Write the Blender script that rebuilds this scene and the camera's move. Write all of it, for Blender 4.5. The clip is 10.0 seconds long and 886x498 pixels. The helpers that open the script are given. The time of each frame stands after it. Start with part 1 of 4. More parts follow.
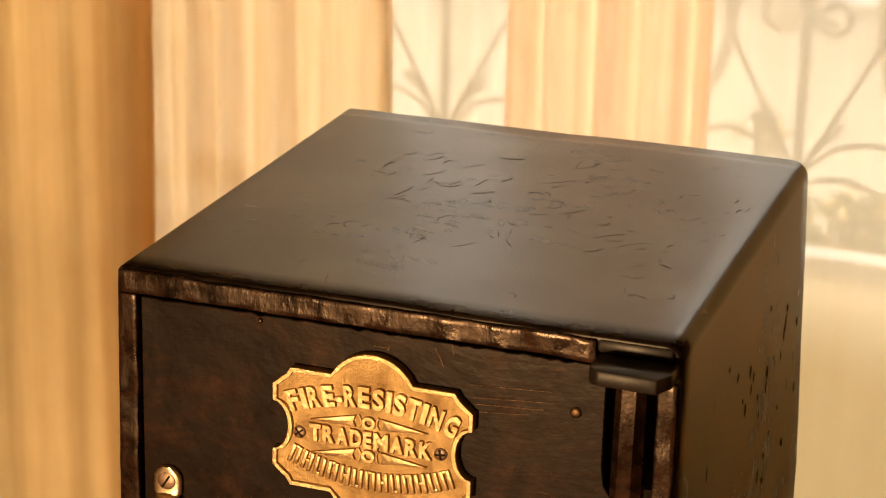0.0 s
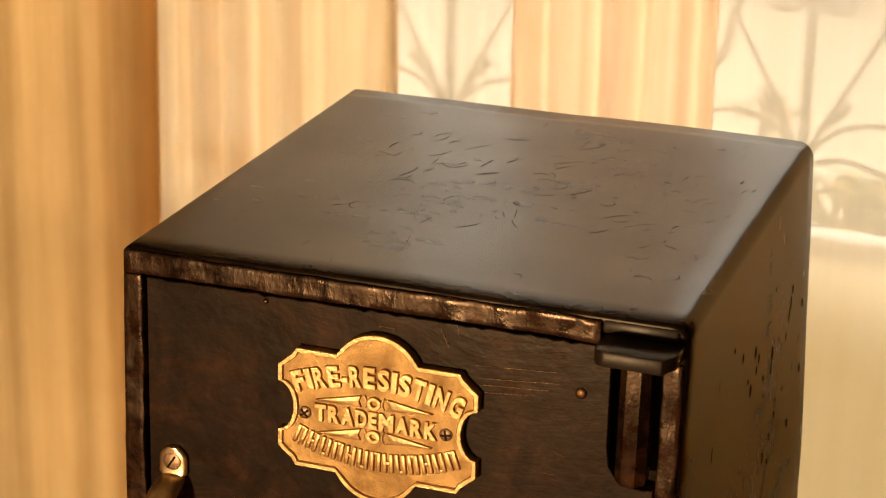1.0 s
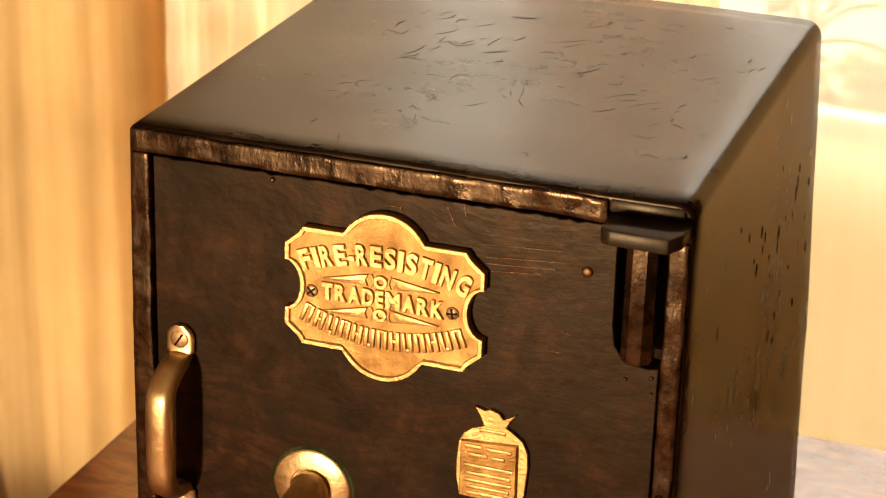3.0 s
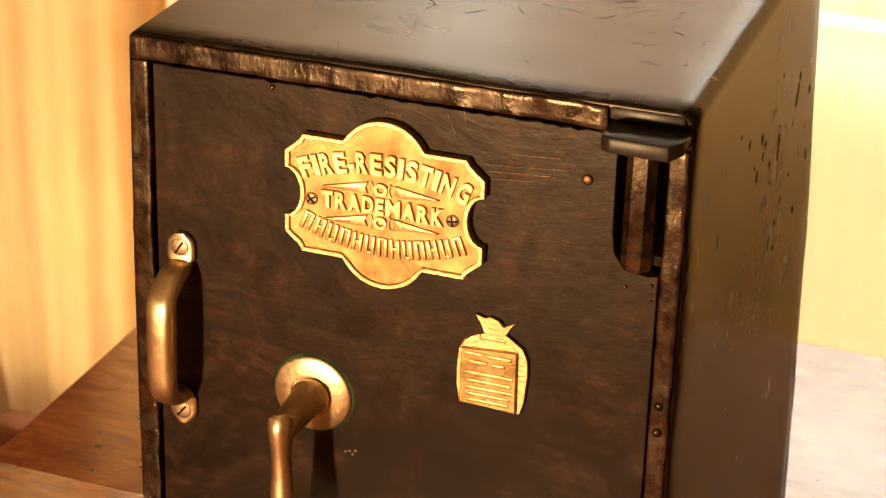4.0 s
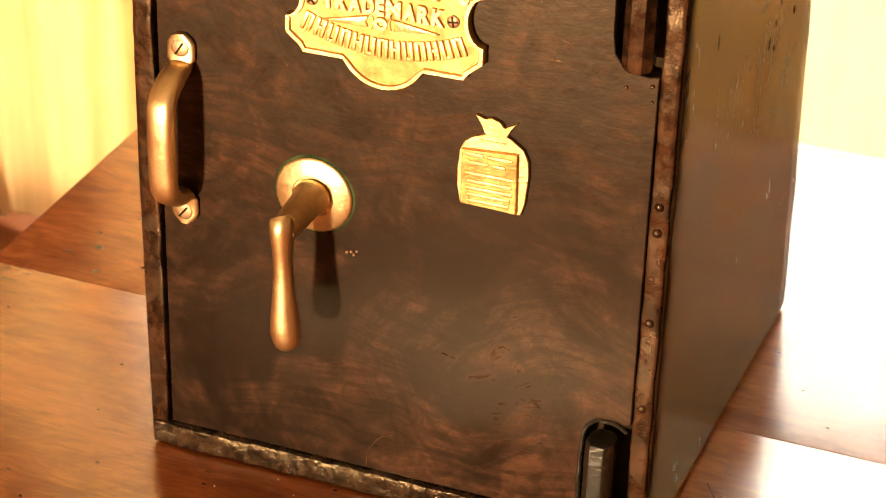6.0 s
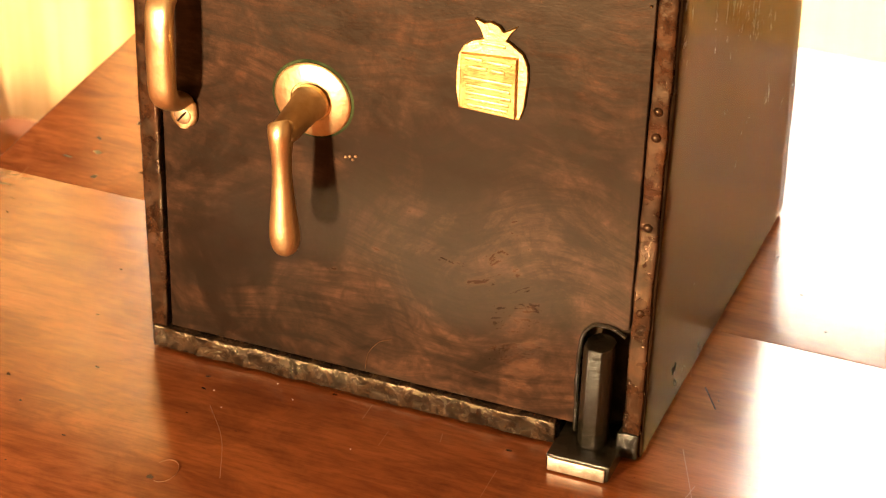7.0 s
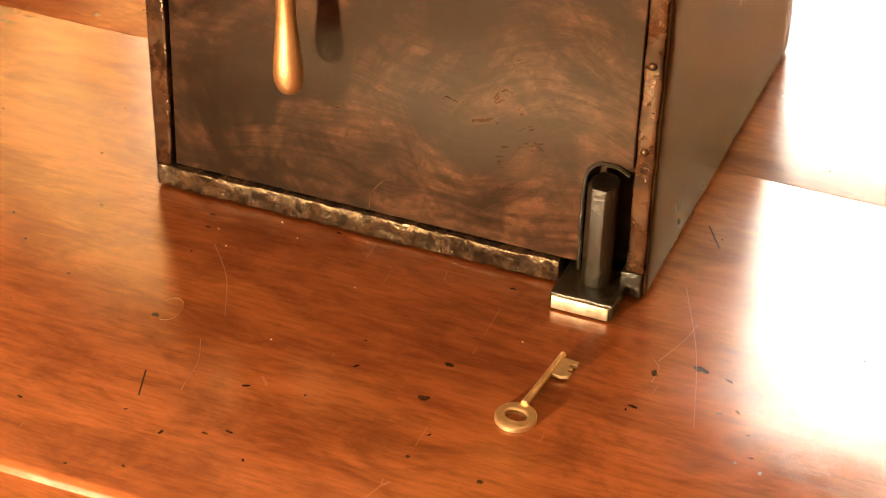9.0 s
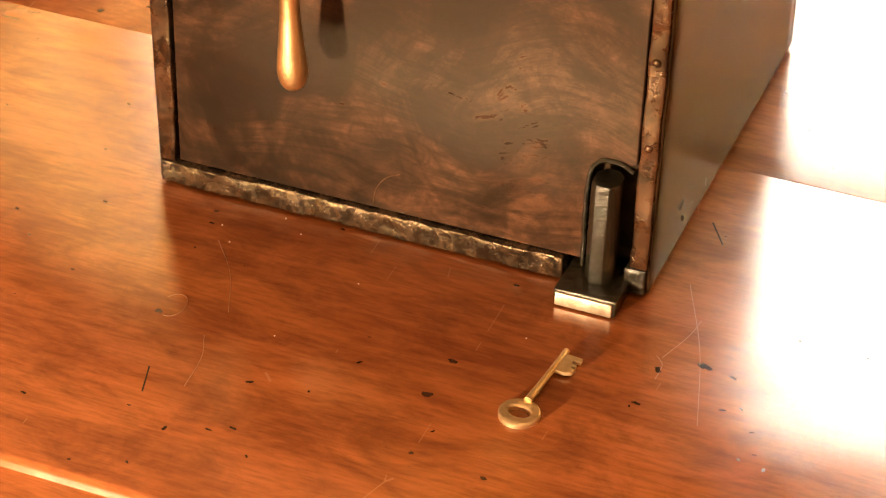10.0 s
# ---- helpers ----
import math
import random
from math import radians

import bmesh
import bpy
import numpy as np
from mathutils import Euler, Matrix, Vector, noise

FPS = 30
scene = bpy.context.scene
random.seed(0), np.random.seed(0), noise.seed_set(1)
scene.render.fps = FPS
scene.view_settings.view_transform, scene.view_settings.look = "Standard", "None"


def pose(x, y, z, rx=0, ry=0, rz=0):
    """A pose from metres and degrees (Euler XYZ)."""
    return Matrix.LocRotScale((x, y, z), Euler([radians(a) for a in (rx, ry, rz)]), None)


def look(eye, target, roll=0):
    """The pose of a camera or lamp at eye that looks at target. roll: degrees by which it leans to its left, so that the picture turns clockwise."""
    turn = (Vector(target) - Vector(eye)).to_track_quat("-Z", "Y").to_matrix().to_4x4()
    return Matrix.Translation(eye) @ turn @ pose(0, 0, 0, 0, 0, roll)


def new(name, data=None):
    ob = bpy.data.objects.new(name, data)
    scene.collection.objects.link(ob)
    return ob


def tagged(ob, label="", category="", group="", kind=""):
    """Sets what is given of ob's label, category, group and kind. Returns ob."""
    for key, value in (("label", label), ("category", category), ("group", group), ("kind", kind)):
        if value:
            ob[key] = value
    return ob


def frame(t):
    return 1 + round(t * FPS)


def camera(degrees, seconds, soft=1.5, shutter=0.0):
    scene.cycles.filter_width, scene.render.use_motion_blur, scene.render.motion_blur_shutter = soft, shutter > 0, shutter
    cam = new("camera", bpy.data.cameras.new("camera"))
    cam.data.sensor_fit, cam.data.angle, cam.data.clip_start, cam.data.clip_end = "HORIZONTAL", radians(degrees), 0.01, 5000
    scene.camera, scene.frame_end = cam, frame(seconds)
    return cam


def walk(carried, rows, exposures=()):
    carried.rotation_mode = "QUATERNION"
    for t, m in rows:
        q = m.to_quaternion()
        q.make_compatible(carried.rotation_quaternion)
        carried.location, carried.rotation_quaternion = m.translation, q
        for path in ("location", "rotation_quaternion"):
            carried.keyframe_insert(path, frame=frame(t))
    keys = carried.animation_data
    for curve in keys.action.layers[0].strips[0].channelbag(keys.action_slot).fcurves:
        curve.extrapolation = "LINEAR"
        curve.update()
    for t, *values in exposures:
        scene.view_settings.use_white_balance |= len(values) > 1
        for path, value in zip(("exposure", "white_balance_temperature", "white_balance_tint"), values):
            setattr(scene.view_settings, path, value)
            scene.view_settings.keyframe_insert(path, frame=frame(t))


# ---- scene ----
cam = camera(20.03, 10.0, soft=1.15)
EYE = (0.716, -1.302, 1.0111)
# seconds, heading, tilt below the level, lean
PATH = [
    (0.0, 20.999, -20.317, 1.034), (0.5, 21.087, -20.483, 1.02), (1.0, 21.122, -20.759, 1.02),
    (1.5, 21.160, -21.152, 1.034), (2.0, 21.176, -21.939, 1.05), (2.5, 21.223, -22.652, 1.05),
    (4.0, 21.191, -25.639, 1.03), (4.5, 21.204, -26.717, 1.03), (5.0, 21.193, -28.006, 1.035),
    (5.5, 21.164, -29.120, 1.03), (7.0, 21.046, -32.352, 1.036), (7.5, 21.036, -33.495, 1.036),
    (8.0, 21.028, -34.668, 1.04), (8.5, 21.005, -35.659, 1.04), (9.0, 21.082, -36.036, 1.04),
    (9.5, 21.104, -36.015, 1.04), (10.0, 21.182, -36.118, 1.04),
]
EXPOSURES = [(0.0, -0.65), (1.0, -0.65), (2.5, -0.26), (4.0, 0.35), (4.5, 0.5), (5.5, 1.0), (7.0, 1.65), (8.5, 1.85), (10.0, 1.85)]
walk(cam, [(t, Matrix.Translation(EYE) @ pose(0, 0, 0, 90 + p, 0, h) @ pose(0, 0, 0, 0, 0, r)) for t, h, p, r in PATH],
     EXPOSURES)
cam.data.dof.use_dof = True
cam.data.dof.focus_distance = 1.62
cam.data.dof.aperture_fstop = 15.0

# ---- light ----
world = bpy.data.worlds.new("world")
scene.world = world
world.use_nodes = True
wn = world.node_tree.nodes
sky = wn.new("ShaderNodeTexSky")
sky.sky_type, sky.sun_disc = "NISHITA", False
sky.sun_elevation, sky.sun_rotation = radians(38), radians(20)
wn["Background"].inputs[1].default_value = 0.03
world.node_tree.links.new(sky.outputs[0], wn["Background"].inputs[0])


def lamp(name, kind, where, target, energy, colour, size):
    data = bpy.data.lights.new(name, kind)
    data.energy, data.color = energy, colour
    if kind == "AREA":
        data.shape, data.size = "DISK", size
    else:
        data.shadow_soft_size = size
    ob = new(name, data)
    ob.matrix_world = look(where, target)
    return ob


FRONT_POWER = 96.0
SKY_POWER = 5.4
# a warm bulb low in front of the table, a little to the left of the safe
lamp("room_lamp", "POINT", (-0.16, -1.55, 0.16), (0.15, 0, 0.2), FRONT_POWER, (1.0, 0.66, 0.36), 0.05)


# ---- materials ----
def material(name, build):
    m = bpy.data.materials.new(name)
    m.use_nodes = True
    t = m.node_tree
    build(t, t.nodes["Principled BSDF"])
    return m


def coords(t, scale=(1, 1, 1), turn=(0, 0, 0), space="Object"):
    c = t.nodes.new("ShaderNodeTexCoord")
    g = t.nodes.new("ShaderNodeMapping")
    g.inputs["Scale"].default_value = scale
    g.inputs["Rotation"].default_value = turn
    t.links.new(c.outputs[space], g.inputs[0])
    return g.outputs[0]


def noise_tex(t, vec, scale, detail=5, rough=0.6, warp=0.0):
    n = t.nodes.new("ShaderNodeTexNoise")
    n.inputs["Scale"].default_value, n.inputs["Detail"].default_value = scale, detail
    n.inputs["Roughness"].default_value, n.inputs["Distortion"].default_value = rough, warp
    t.links.new(vec, n.inputs["Vector"])
    return n.outputs[0]


def ramp(t, value, stops):
    r = t.nodes.new("ShaderNodeValToRGB")
    e = r.color_ramp.elements
    while len(e) < len(stops):
        e.new(0.5)
    for k, (at, c) in zip(e, stops):
        k.position = at
        k.color = (*c, 1) if isinstance(c, tuple) else (c, c, c, 1)
    t.links.new(value, r.inputs[0])
    return r.outputs[0]


def mix(t, fac, a, b, mode="MIX"):
    m = t.nodes.new("ShaderNodeMix")
    m.data_type, m.blend_type = "RGBA", mode
    for k, v in ((0, fac), (6, a), (7, b)):
        if isinstance(v, (int, float)):
            m.inputs[k].default_value = v if k == 0 else (v, v, v, 1)
        elif isinstance(v, tuple):
            m.inputs[k].default_value = (*v, 1)
        else:
            t.links.new(v, m.inputs[k])
    return m.outputs[2]


def maths(t, op, a, b=0.0):
    m = t.nodes.new("ShaderNodeMath")
    m.operation = op
    for k, v in enumerate((a, b)):
        if isinstance(v, (int, float)):
            m.inputs[k].default_value = v
        else:
            t.links.new(v, m.inputs[k])
    return m.outputs[0]


def bump(t, p, height, strength, distance=0.001):
    b = t.nodes.new("ShaderNodeBump")
    b.inputs["Strength"].default_value, b.inputs["Distance"].default_value = strength, distance
    t.links.new(height, b.inputs["Height"])
    t.links.new(b.outputs[0], p.inputs["Normal"])


def scratches(t, vec, scale, turn, thin=0.012, part=0.56, axes=((1, 0, 0), (0, 1, 0))):
    """Thin crooked lines along the seams of long flat cells, kept in patches only."""
    flat = t.nodes.new("ShaderNodeCombineXYZ")
    for k in range(2):
        d = t.nodes.new("ShaderNodeVectorMath")
        d.operation = "DOT_PRODUCT"
        d.inputs[1].default_value = axes[k]
        t.links.new(vec, d.inputs[0])
        t.links.new(d.outputs["Value"], flat.inputs[k])
    g = t.nodes.new("ShaderNodeMapping")
    g.inputs["Rotation"].default_value = (0, 0, turn)
    g.inputs["Scale"].default_value = (1, 0.22, 1)
    t.links.new(flat.outputs[0], g.inputs[0])
    cell = t.nodes.new("ShaderNodeTexVoronoi")
    cell.voronoi_dimensions, cell.feature = "2D", "DISTANCE_TO_EDGE"
    cell.inputs["Scale"].default_value = scale
    t.links.new(g.outputs[0], cell.inputs["Vector"])
    line = maths(t, "LESS_THAN", cell.outputs["Distance"], thin)
    keep = maths(t, "GREATER_THAN", noise_tex(t, vec, scale * 1.1, 3), part)
    return maths(t, "MULTIPLY", line, keep)


def steel(t, p, dark, light, rough, streak, shine=0.5, swirl=2.6, contrast=0.12, dents=0.35, axes=((1, 0, 0), (0, 1, 1)), tint=(1, 1, 1), scored=0.45, patchy=0.5, relief=0.2, cut=0.4):
    """Old black-lacquered steel: brown rubbed patches, brush strokes, fine scratches and pits."""
    v = coords(t)
    bend = t.nodes.new("ShaderNodeTexNoise")
    bend.inputs["Scale"].default_value, bend.inputs["Detail"].default_value = 5.5, 2
    t.links.new(v, bend.inputs["Vector"])
    swept = t.nodes.new("ShaderNodeVectorMath")
    swept.operation = "MULTIPLY_ADD"
    swept.inputs[1].default_value = (swirl * 0.1,) * 3
    t.links.new(bend.outputs["Color"], swept.inputs[0])
    t.links.new(v, swept.inputs[2])
    g = t.nodes.new("ShaderNodeMapping")
    g.inputs["Scale"].default_value = streak
    t.links.new(swept.outputs[0], g.inputs[0])
    brushed = noise_tex(t, g.outputs[0], 26, 6, 0.68)
    smear = noise_tex(t, v, 17, 9, 0.68, 1.2)
    blot = noise_tex(t, v, 6, 5, 0.6, 0.8)
    f = maths(t, "ADD", maths(t, "MULTIPLY", smear, 0.38), maths(t, "ADD", maths(t, "MULTIPLY", blot, 0.42), maths(t, "MULTIPLY", brushed, 0.20)))
    c = mix(t, ramp(t, f, [(0.50 - contrast, 0.0), (0.50 + contrast, 1.0)]), dark, light)
    worn = noise_tex(t, v, 10.5, 7, 0.66, 1.0)
    c = mix(t, maths(t, "MULTIPLY", ramp(t, worn, [(0.44, 1.0), (0.55, 0.0)]), 0.85), c, tuple(x * 0.7 for x in dark))
    rub = noise_tex(t, v, 62, 6, 0.7, 0.8)
    c = mix(t, maths(t, "MULTIPLY", ramp(t, rub, [(0.40, 1.0), (0.58, 0.0)]), 0.6), c, tuple(x * 0.8 for x in dark))
    c = mix(t, maths(t, "MULTIPLY", ramp(t, brushed, [(0.38, 1.0), (0.55, 0.0)]), 0.55), c, tuple(x * 0.8 for x in dark))
    s = maths(t, "MAXIMUM", scratches(t, v, 24, 0.9, 0.0045, 0.55, axes), scratches(t, v, 33, -0.5, 0.005, 0.55, axes))
    c = mix(t, maths(t, "MULTIPLY", s, scored), c, tuple(x * 0.3 for x in dark))
    t.links.new(c, p.inputs["Base Color"])
    r = maths(t, "ADD", ramp(t, blot, [(0.35, rough + 0.09 * patchy), (0.65, rough - 0.06 * patchy)]), maths(t, "ADD", maths(t, "MULTIPLY", maths(t, "SUBTRACT", rub, 0.5), -0.3 * patchy), maths(t, "MULTIPLY", maths(t, "SUBTRACT", brushed, 0.5), -0.35 * patchy)))
    t.links.new(r, p.inputs["Roughness"])
    p.inputs["Specular IOR Level"].default_value = shine
    p.inputs["Specular Tint"].default_value = (*tint, 1)
    h = maths(t, "ADD", maths(t, "MULTIPLY", noise_tex(t, v, 55, 5, 0.6), 0.8), maths(t, "MULTIPLY", noise_tex(t, v, 12, 2), 1.8))
    h = maths(t, "ADD", h, maths(t, "SUBTRACT", maths(t, "MULTIPLY", brushed, relief), maths(t, "MULTIPLY", s, cut)))
    bump(t, p, h, dents, 0.0014)


M_DOOR = material("black_lacquered_steel", lambda t, p: steel(
    t, p, (0.007, 0.0040, 0.0026), (0.092, 0.0440, 0.0255), 0.34, (0.6, 1, 6), 0.32, 1.4, 0.085, 0.30, tint=(1.0, 0.80, 0.60), scored=0.1, patchy=0.7, relief=0.20, cut=0.05))
M_BODY = material("black_steel_sheet", lambda t, p: steel(
    t, p, (0.015, 0.0085, 0.0043), (0.060, 0.032, 0.0150), 0.26, (0.6, 5, 1), 0.17, 0.8, 0.12, 0.06, ((1, 0, 1), (0, 1, 0)), (1.0, 0.85, 0.67), 0.5, 0.12, 0.03, 0.08))
M_LUG = material("rubbed_black_iron", lambda t, p: steel(
    t, p, (0.020, 0.014, 0.009), (0.095, 0.070, 0.045), 0.42, (1, 3, 3), 0.5, 0.6, 0.10, 0.25, tint=(1.0, 0.90, 0.76), patchy=0.6, relief=0.1, cut=0.1))


def rim_steel(t, p):
    v = coords(t)
    n = noise_tex(t, v, 46, 6, 0.68, 0.9)
    c = mix(t, ramp(t, n, [(0.42, 0.0), (0.68, 1.0)]), (0.007, 0.0036, 0.002), (0.062, 0.026, 0.0115))
    t.links.new(c, p.inputs["Base Color"])
    t.links.new(ramp(t, noise_tex(t, v, 70, 4), [(0.35, 0.18), (0.65, 0.42)]), p.inputs["Roughness"])
    p.inputs["Specular IOR Level"].default_value = 0.6
    p.inputs["Specular Tint"].default_value = (1.0, 0.70, 0.46, 1)
    drag = noise_tex(t, coords(t, (1, 1, 0.35)), 60, 4, 0.6)
    bump(t, p, maths(t, "ADD", drag, maths(t, "MULTIPLY", noise_tex(t, v, 260, 3), 0.2)), 0.40, 0.0022)


M_RIM = material("lumpy_black_paint", rim_steel)


def dripped_paint(t, p):
    """Thick black paint with drips and grit, glossy, worn brown on its lumps."""
    v = coords(t)
    n = noise_tex(t, v, 70, 6, 0.7, 0.8)
    t.links.new(mix(t, ramp(t, n, [(0.45, 0.0), (0.7, 1.0)]), (0.008, 0.006, 0.004), (0.060, 0.034, 0.018)), p.inputs["Base Color"])
    t.links.new(ramp(t, noise_tex(t, v, 120, 4), [(0.35, 0.12), (0.65, 0.36)]), p.inputs["Roughness"])
    p.inputs["Specular IOR Level"].default_value = 0.7
    p.inputs["Specular Tint"].default_value = (1.0, 0.74, 0.50, 1)
    bump(t, p, maths(t, "ADD", n, maths(t, "MULTIPLY", noise_tex(t, v, 300, 3), 0.2)), 0.5, 0.003)


M_DRIP = material("dripped_black_paint", dripped_paint)


def thick_paint(t, p):
    v = coords(t)
    n = noise_tex(t, v, 210, 5, 0.65)
    t.links.new(mix(t, n, (0.007, 0.007, 0.005), (0.020, 0.018, 0.011)), p.inputs["Base Color"])
    p.inputs["Roughness"].default_value = 0.2
    p.inputs["Specular IOR Level"].default_value = 0.75
    bump(t, p, n, 0.6, 0.002)


M_HINGE = material("thick_glossy_black_paint", thick_paint)


def worn_steel(t, p):
    v = coords(t)
    n = noise_tex(t, v, 90, 4)
    t.links.new(mix(t, ramp(t, n, [(0.4, 0), (0.6, 1)]), (0.55, 0.46, 0.36), (0.80, 0.72, 0.60)), p.inputs["Base Color"])
    p.inputs["Metallic"].default_value, p.inputs["Roughness"].default_value = 1.0, 0.5
    bump(t, p, n, 0.5, 0.001)


M_BARE = material("worn_bare_steel", worn_steel)


def brass(t, p, colour, tarnish, rough, grain=180.0, lump=0.5):
    v = coords(t)
    n = noise_tex(t, v, 38, 6, 0.65, 0.5)
    g = noise_tex(t, v, grain, 3, 0.6)
    c = mix(t, ramp(t, n, [(0.36, 0.85), (0.60, 0.0)]), colour, tarnish)
    t.links.new(c, p.inputs["Base Color"])
    p.inputs["Metallic"].default_value = 1.0
    t.links.new(ramp(t, n, [(0.35, rough + 0.14), (0.65, rough)]), p.inputs["Roughness"])
    bump(t, p, maths(t, "ADD", g, maths(t, "MULTIPLY", n, 0.6)), lump, 0.0008)


M_BRASS = material("polished_brass", lambda t, p: brass(t, p, (0.98, 0.80, 0.47), (0.80, 0.57, 0.29), 0.28, 150, 0.35))
M_CAST = material("cast_brass", lambda t, p: brass(t, p, (0.92, 0.67, 0.31), (0.74, 0.48, 0.19), 0.36, 420, 0.6))
M_FIELD = material("pebbled_cast_brass", lambda t, p: brass(t, p, (0.74, 0.49, 0.19), (0.30, 0.165, 0.055), 0.38, 950, 0.6))
M_RUB = material("rubbed_bare_line", lambda t, p: brass(t, p, (0.24, 0.14, 0.07), (0.07, 0.04, 0.02), 0.40, 300, 0.3))
M_VERDIGRIS = material("dark_green_patina", lambda t, p: brass(t, p, (0.05, 0.07, 0.03), (0.015, 0.025, 0.012), 0.6, 300, 0.5))
M_KEY = material("dull_key_brass", lambda t, p: brass(t, p, (0.90, 0.73, 0.46), (0.60, 0.45, 0.25), 0.40, 300, 0.4))
M_SCREW = material("dull_screw_steel", lambda t, p: brass(t, p, (0.62, 0.42, 0.26), (0.36, 0.25, 0.16), 0.42, 300, 0.4))
M_CUT = material("dark_slot", lambda t, p: brass(t, p, (0.05, 0.035, 0.02), (0.02, 0.014, 0.01), 0.6))


def plaster(t, p, colour, rough=0.7):
    v = coords(t)
    n = noise_tex(t, v, 3, 5)
    t.links.new(mix(t, n, tuple(c * 0.88 for c in colour), colour), p.inputs["Base Color"])
    p.inputs["Roughness"].default_value = rough
    bump(t, p, noise_tex(t, v, 120, 3), 0.2, 0.001)


def table_wood(t, p):
    """French-polished reddish hardwood with long grain along x, ink specks, a few dents and scratches."""
    v = coords(t)
    along = coords(t, (1.0, 6.0, 6.0), (0, 0, 0.06))
    grain = noise_tex(t, along, 8, 9, 0.6, 0.7)
    pores = noise_tex(t, coords(t, (7, 62, 62), (0, 0, 0.06)), 5, 5, 0.75)
    broad = noise_tex(t, coords(t, (1, 2.0, 1)), 4.5, 4, 0.55, 1.0)
    c = mix(t, ramp(t, grain, [(0.28, 0.0), (0.72, 1.0)]), (0.20, 0.051, 0.014), (0.37, 0.118, 0.034))
    c = mix(t, maths(t, "MULTIPLY", ramp(t, broad, [(0.38, 0.0), (0.7, 1.0)]), 0.40), c, (0.46, 0.160, 0.046))
    c = mix(t, maths(t, "MULTIPLY", ramp(t, pores, [(0.36, 1.0), (0.56, 0.0)]), 0.34), c, (0.060, 0.014, 0.005))
    mottle = noise_tex(t, coords(t, (1, 1.8, 1)), 13, 7, 0.68, 0.8)
    c = mix(t, maths(t, "MULTIPLY", ramp(t, mottle, [(0.36, 1.0), (0.56, 0.0)]), 0.50), c, (0.085, 0.020, 0.006))
    jig = t.nodes.new("ShaderNodeVectorMath")
    jig.operation = "MULTIPLY_ADD"
    jn = t.nodes.new("ShaderNodeTexNoise")
    jn.inputs["Scale"].default_value = 160
    t.links.new(v, jn.inputs["Vector"])
    t.links.new(jn.outputs["Color"], jig.inputs[0])
    jig.inputs[1].default_value = (0.006, 0.006, 0)
    t.links.new(v, jig.inputs[2])
    spot = None
    for scale, turn, most in ((30.0, 0.3, 0.10), (52.0, 1.1, 0.12)):
        wob = t.nodes.new("ShaderNodeMapping")
        wob.inputs["Scale"].default_value = (0.7, 1.3, 0)
        wob.inputs["Rotation"].default_value = (0, 0, turn)
        cell = t.nodes.new("ShaderNodeTexVoronoi")
        cell.inputs["Scale"].default_value = scale
        t.links.new(jig.outputs[0], wob.inputs[0])
        t.links.new(wob.outputs[0], cell.inputs["Vector"])
        one = t.nodes.new("ShaderNodeSeparateColor")
        t.links.new(cell.outputs["Color"], one.inputs[0])
        size = maths(t, "MULTIPLY", maths(t, "POWER", one.outputs[0], 2.5), most)
        crowd = ramp(t, noise_tex(t, v, 5, 2), [(0.40, 0.25), (0.62, 1.0)])
        k = maths(t, "LESS_THAN", cell.outputs["Distance"], maths(t, "MULTIPLY", size, crowd))
        spot = k if spot is None else maths(t, "MAXIMUM", spot, k)
    c = mix(t, maths(t, "MULTIPLY", spot, 0.85), c, (0.014, 0.007, 0.004))
    s = maths(t, "MAXIMUM", scratches(t, v, 9, 0.5, 0.003, 0.62), scratches(t, v, 13, -0.9, 0.004, 0.64))
    c = mix(t, maths(t, "MULTIPLY", s, 0.4), c, (0.40, 0.20, 0.09))
    t.links.new(c, p.inputs["Base Color"])
    haze = noise_tex(t, v, 14, 6, 0.65, 0.6)
    r = ramp(t, haze, [(0.35, 0.12), (0.7, 0.23)])
    t.links.new(r, p.inputs["Roughness"])
    p.inputs["Specular IOR Level"].default_value = 1.0
    h = maths(t, "ADD", maths(t, "MULTIPLY", pores, 0.3), maths(t, "MULTIPLY", noise_tex(t, v, 7, 3), 1.6))
    h = maths(t, "SUBTRACT", h, maths(t, "MULTIPLY", maths(t, "MAXIMUM", spot, s), 0.4))
    bump(t, p, h, 0.22, 0.0012)


M_INK = material("black_ink", lambda t, p: plaster(t, p, (0.040, 0.016, 0.006), 0.22))
M_RAW = material("scratched_raw_wood", lambda t, p: plaster(t, p, (0.36, 0.17, 0.07), 0.6))
M_FLECK = material("pale_paint_fleck", lambda t, p: plaster(t, p, (0.80, 0.62, 0.40), 0.6))
M_WOOD = material("polished_red_wood", table_wood)


M_WALL = material("tan_wall_paint", lambda t, p: plaster(t, p, (0.30, 0.21, 0.13)))
M_CREAM = material("cream_wall_paint", lambda t, p: plaster(t, p, (0.30, 0.23, 0.15)))
M_CEIL = material("white_ceiling_paint", lambda t, p: plaster(t, p, (0.36, 0.30, 0.22)))
M_STONE = material("pale_terrace_stone", lambda t, p: plaster(t, p, (0.68, 0.61, 0.47)))
M_FRAME = material("white_gloss_paint", lambda t, p: plaster(t, p, (0.80, 0.77, 0.70), 0.35))
M_IRON = material("grey_green_iron_paint", lambda t, p: plaster(t, p, (0.060, 0.066, 0.058), 0.6))


def floor_wood(t, p):
    v = coords(t, (6, 1, 1))
    n = noise_tex(t, v, 4, 6, 0.6, 0.6)
    t.links.new(mix(t, n, (0.13, 0.042, 0.015), (0.30, 0.105, 0.036)), p.inputs["Base Color"])
    p.inputs["Roughness"].default_value = 0.35
    bump(t, p, n, 0.2, 0.002)


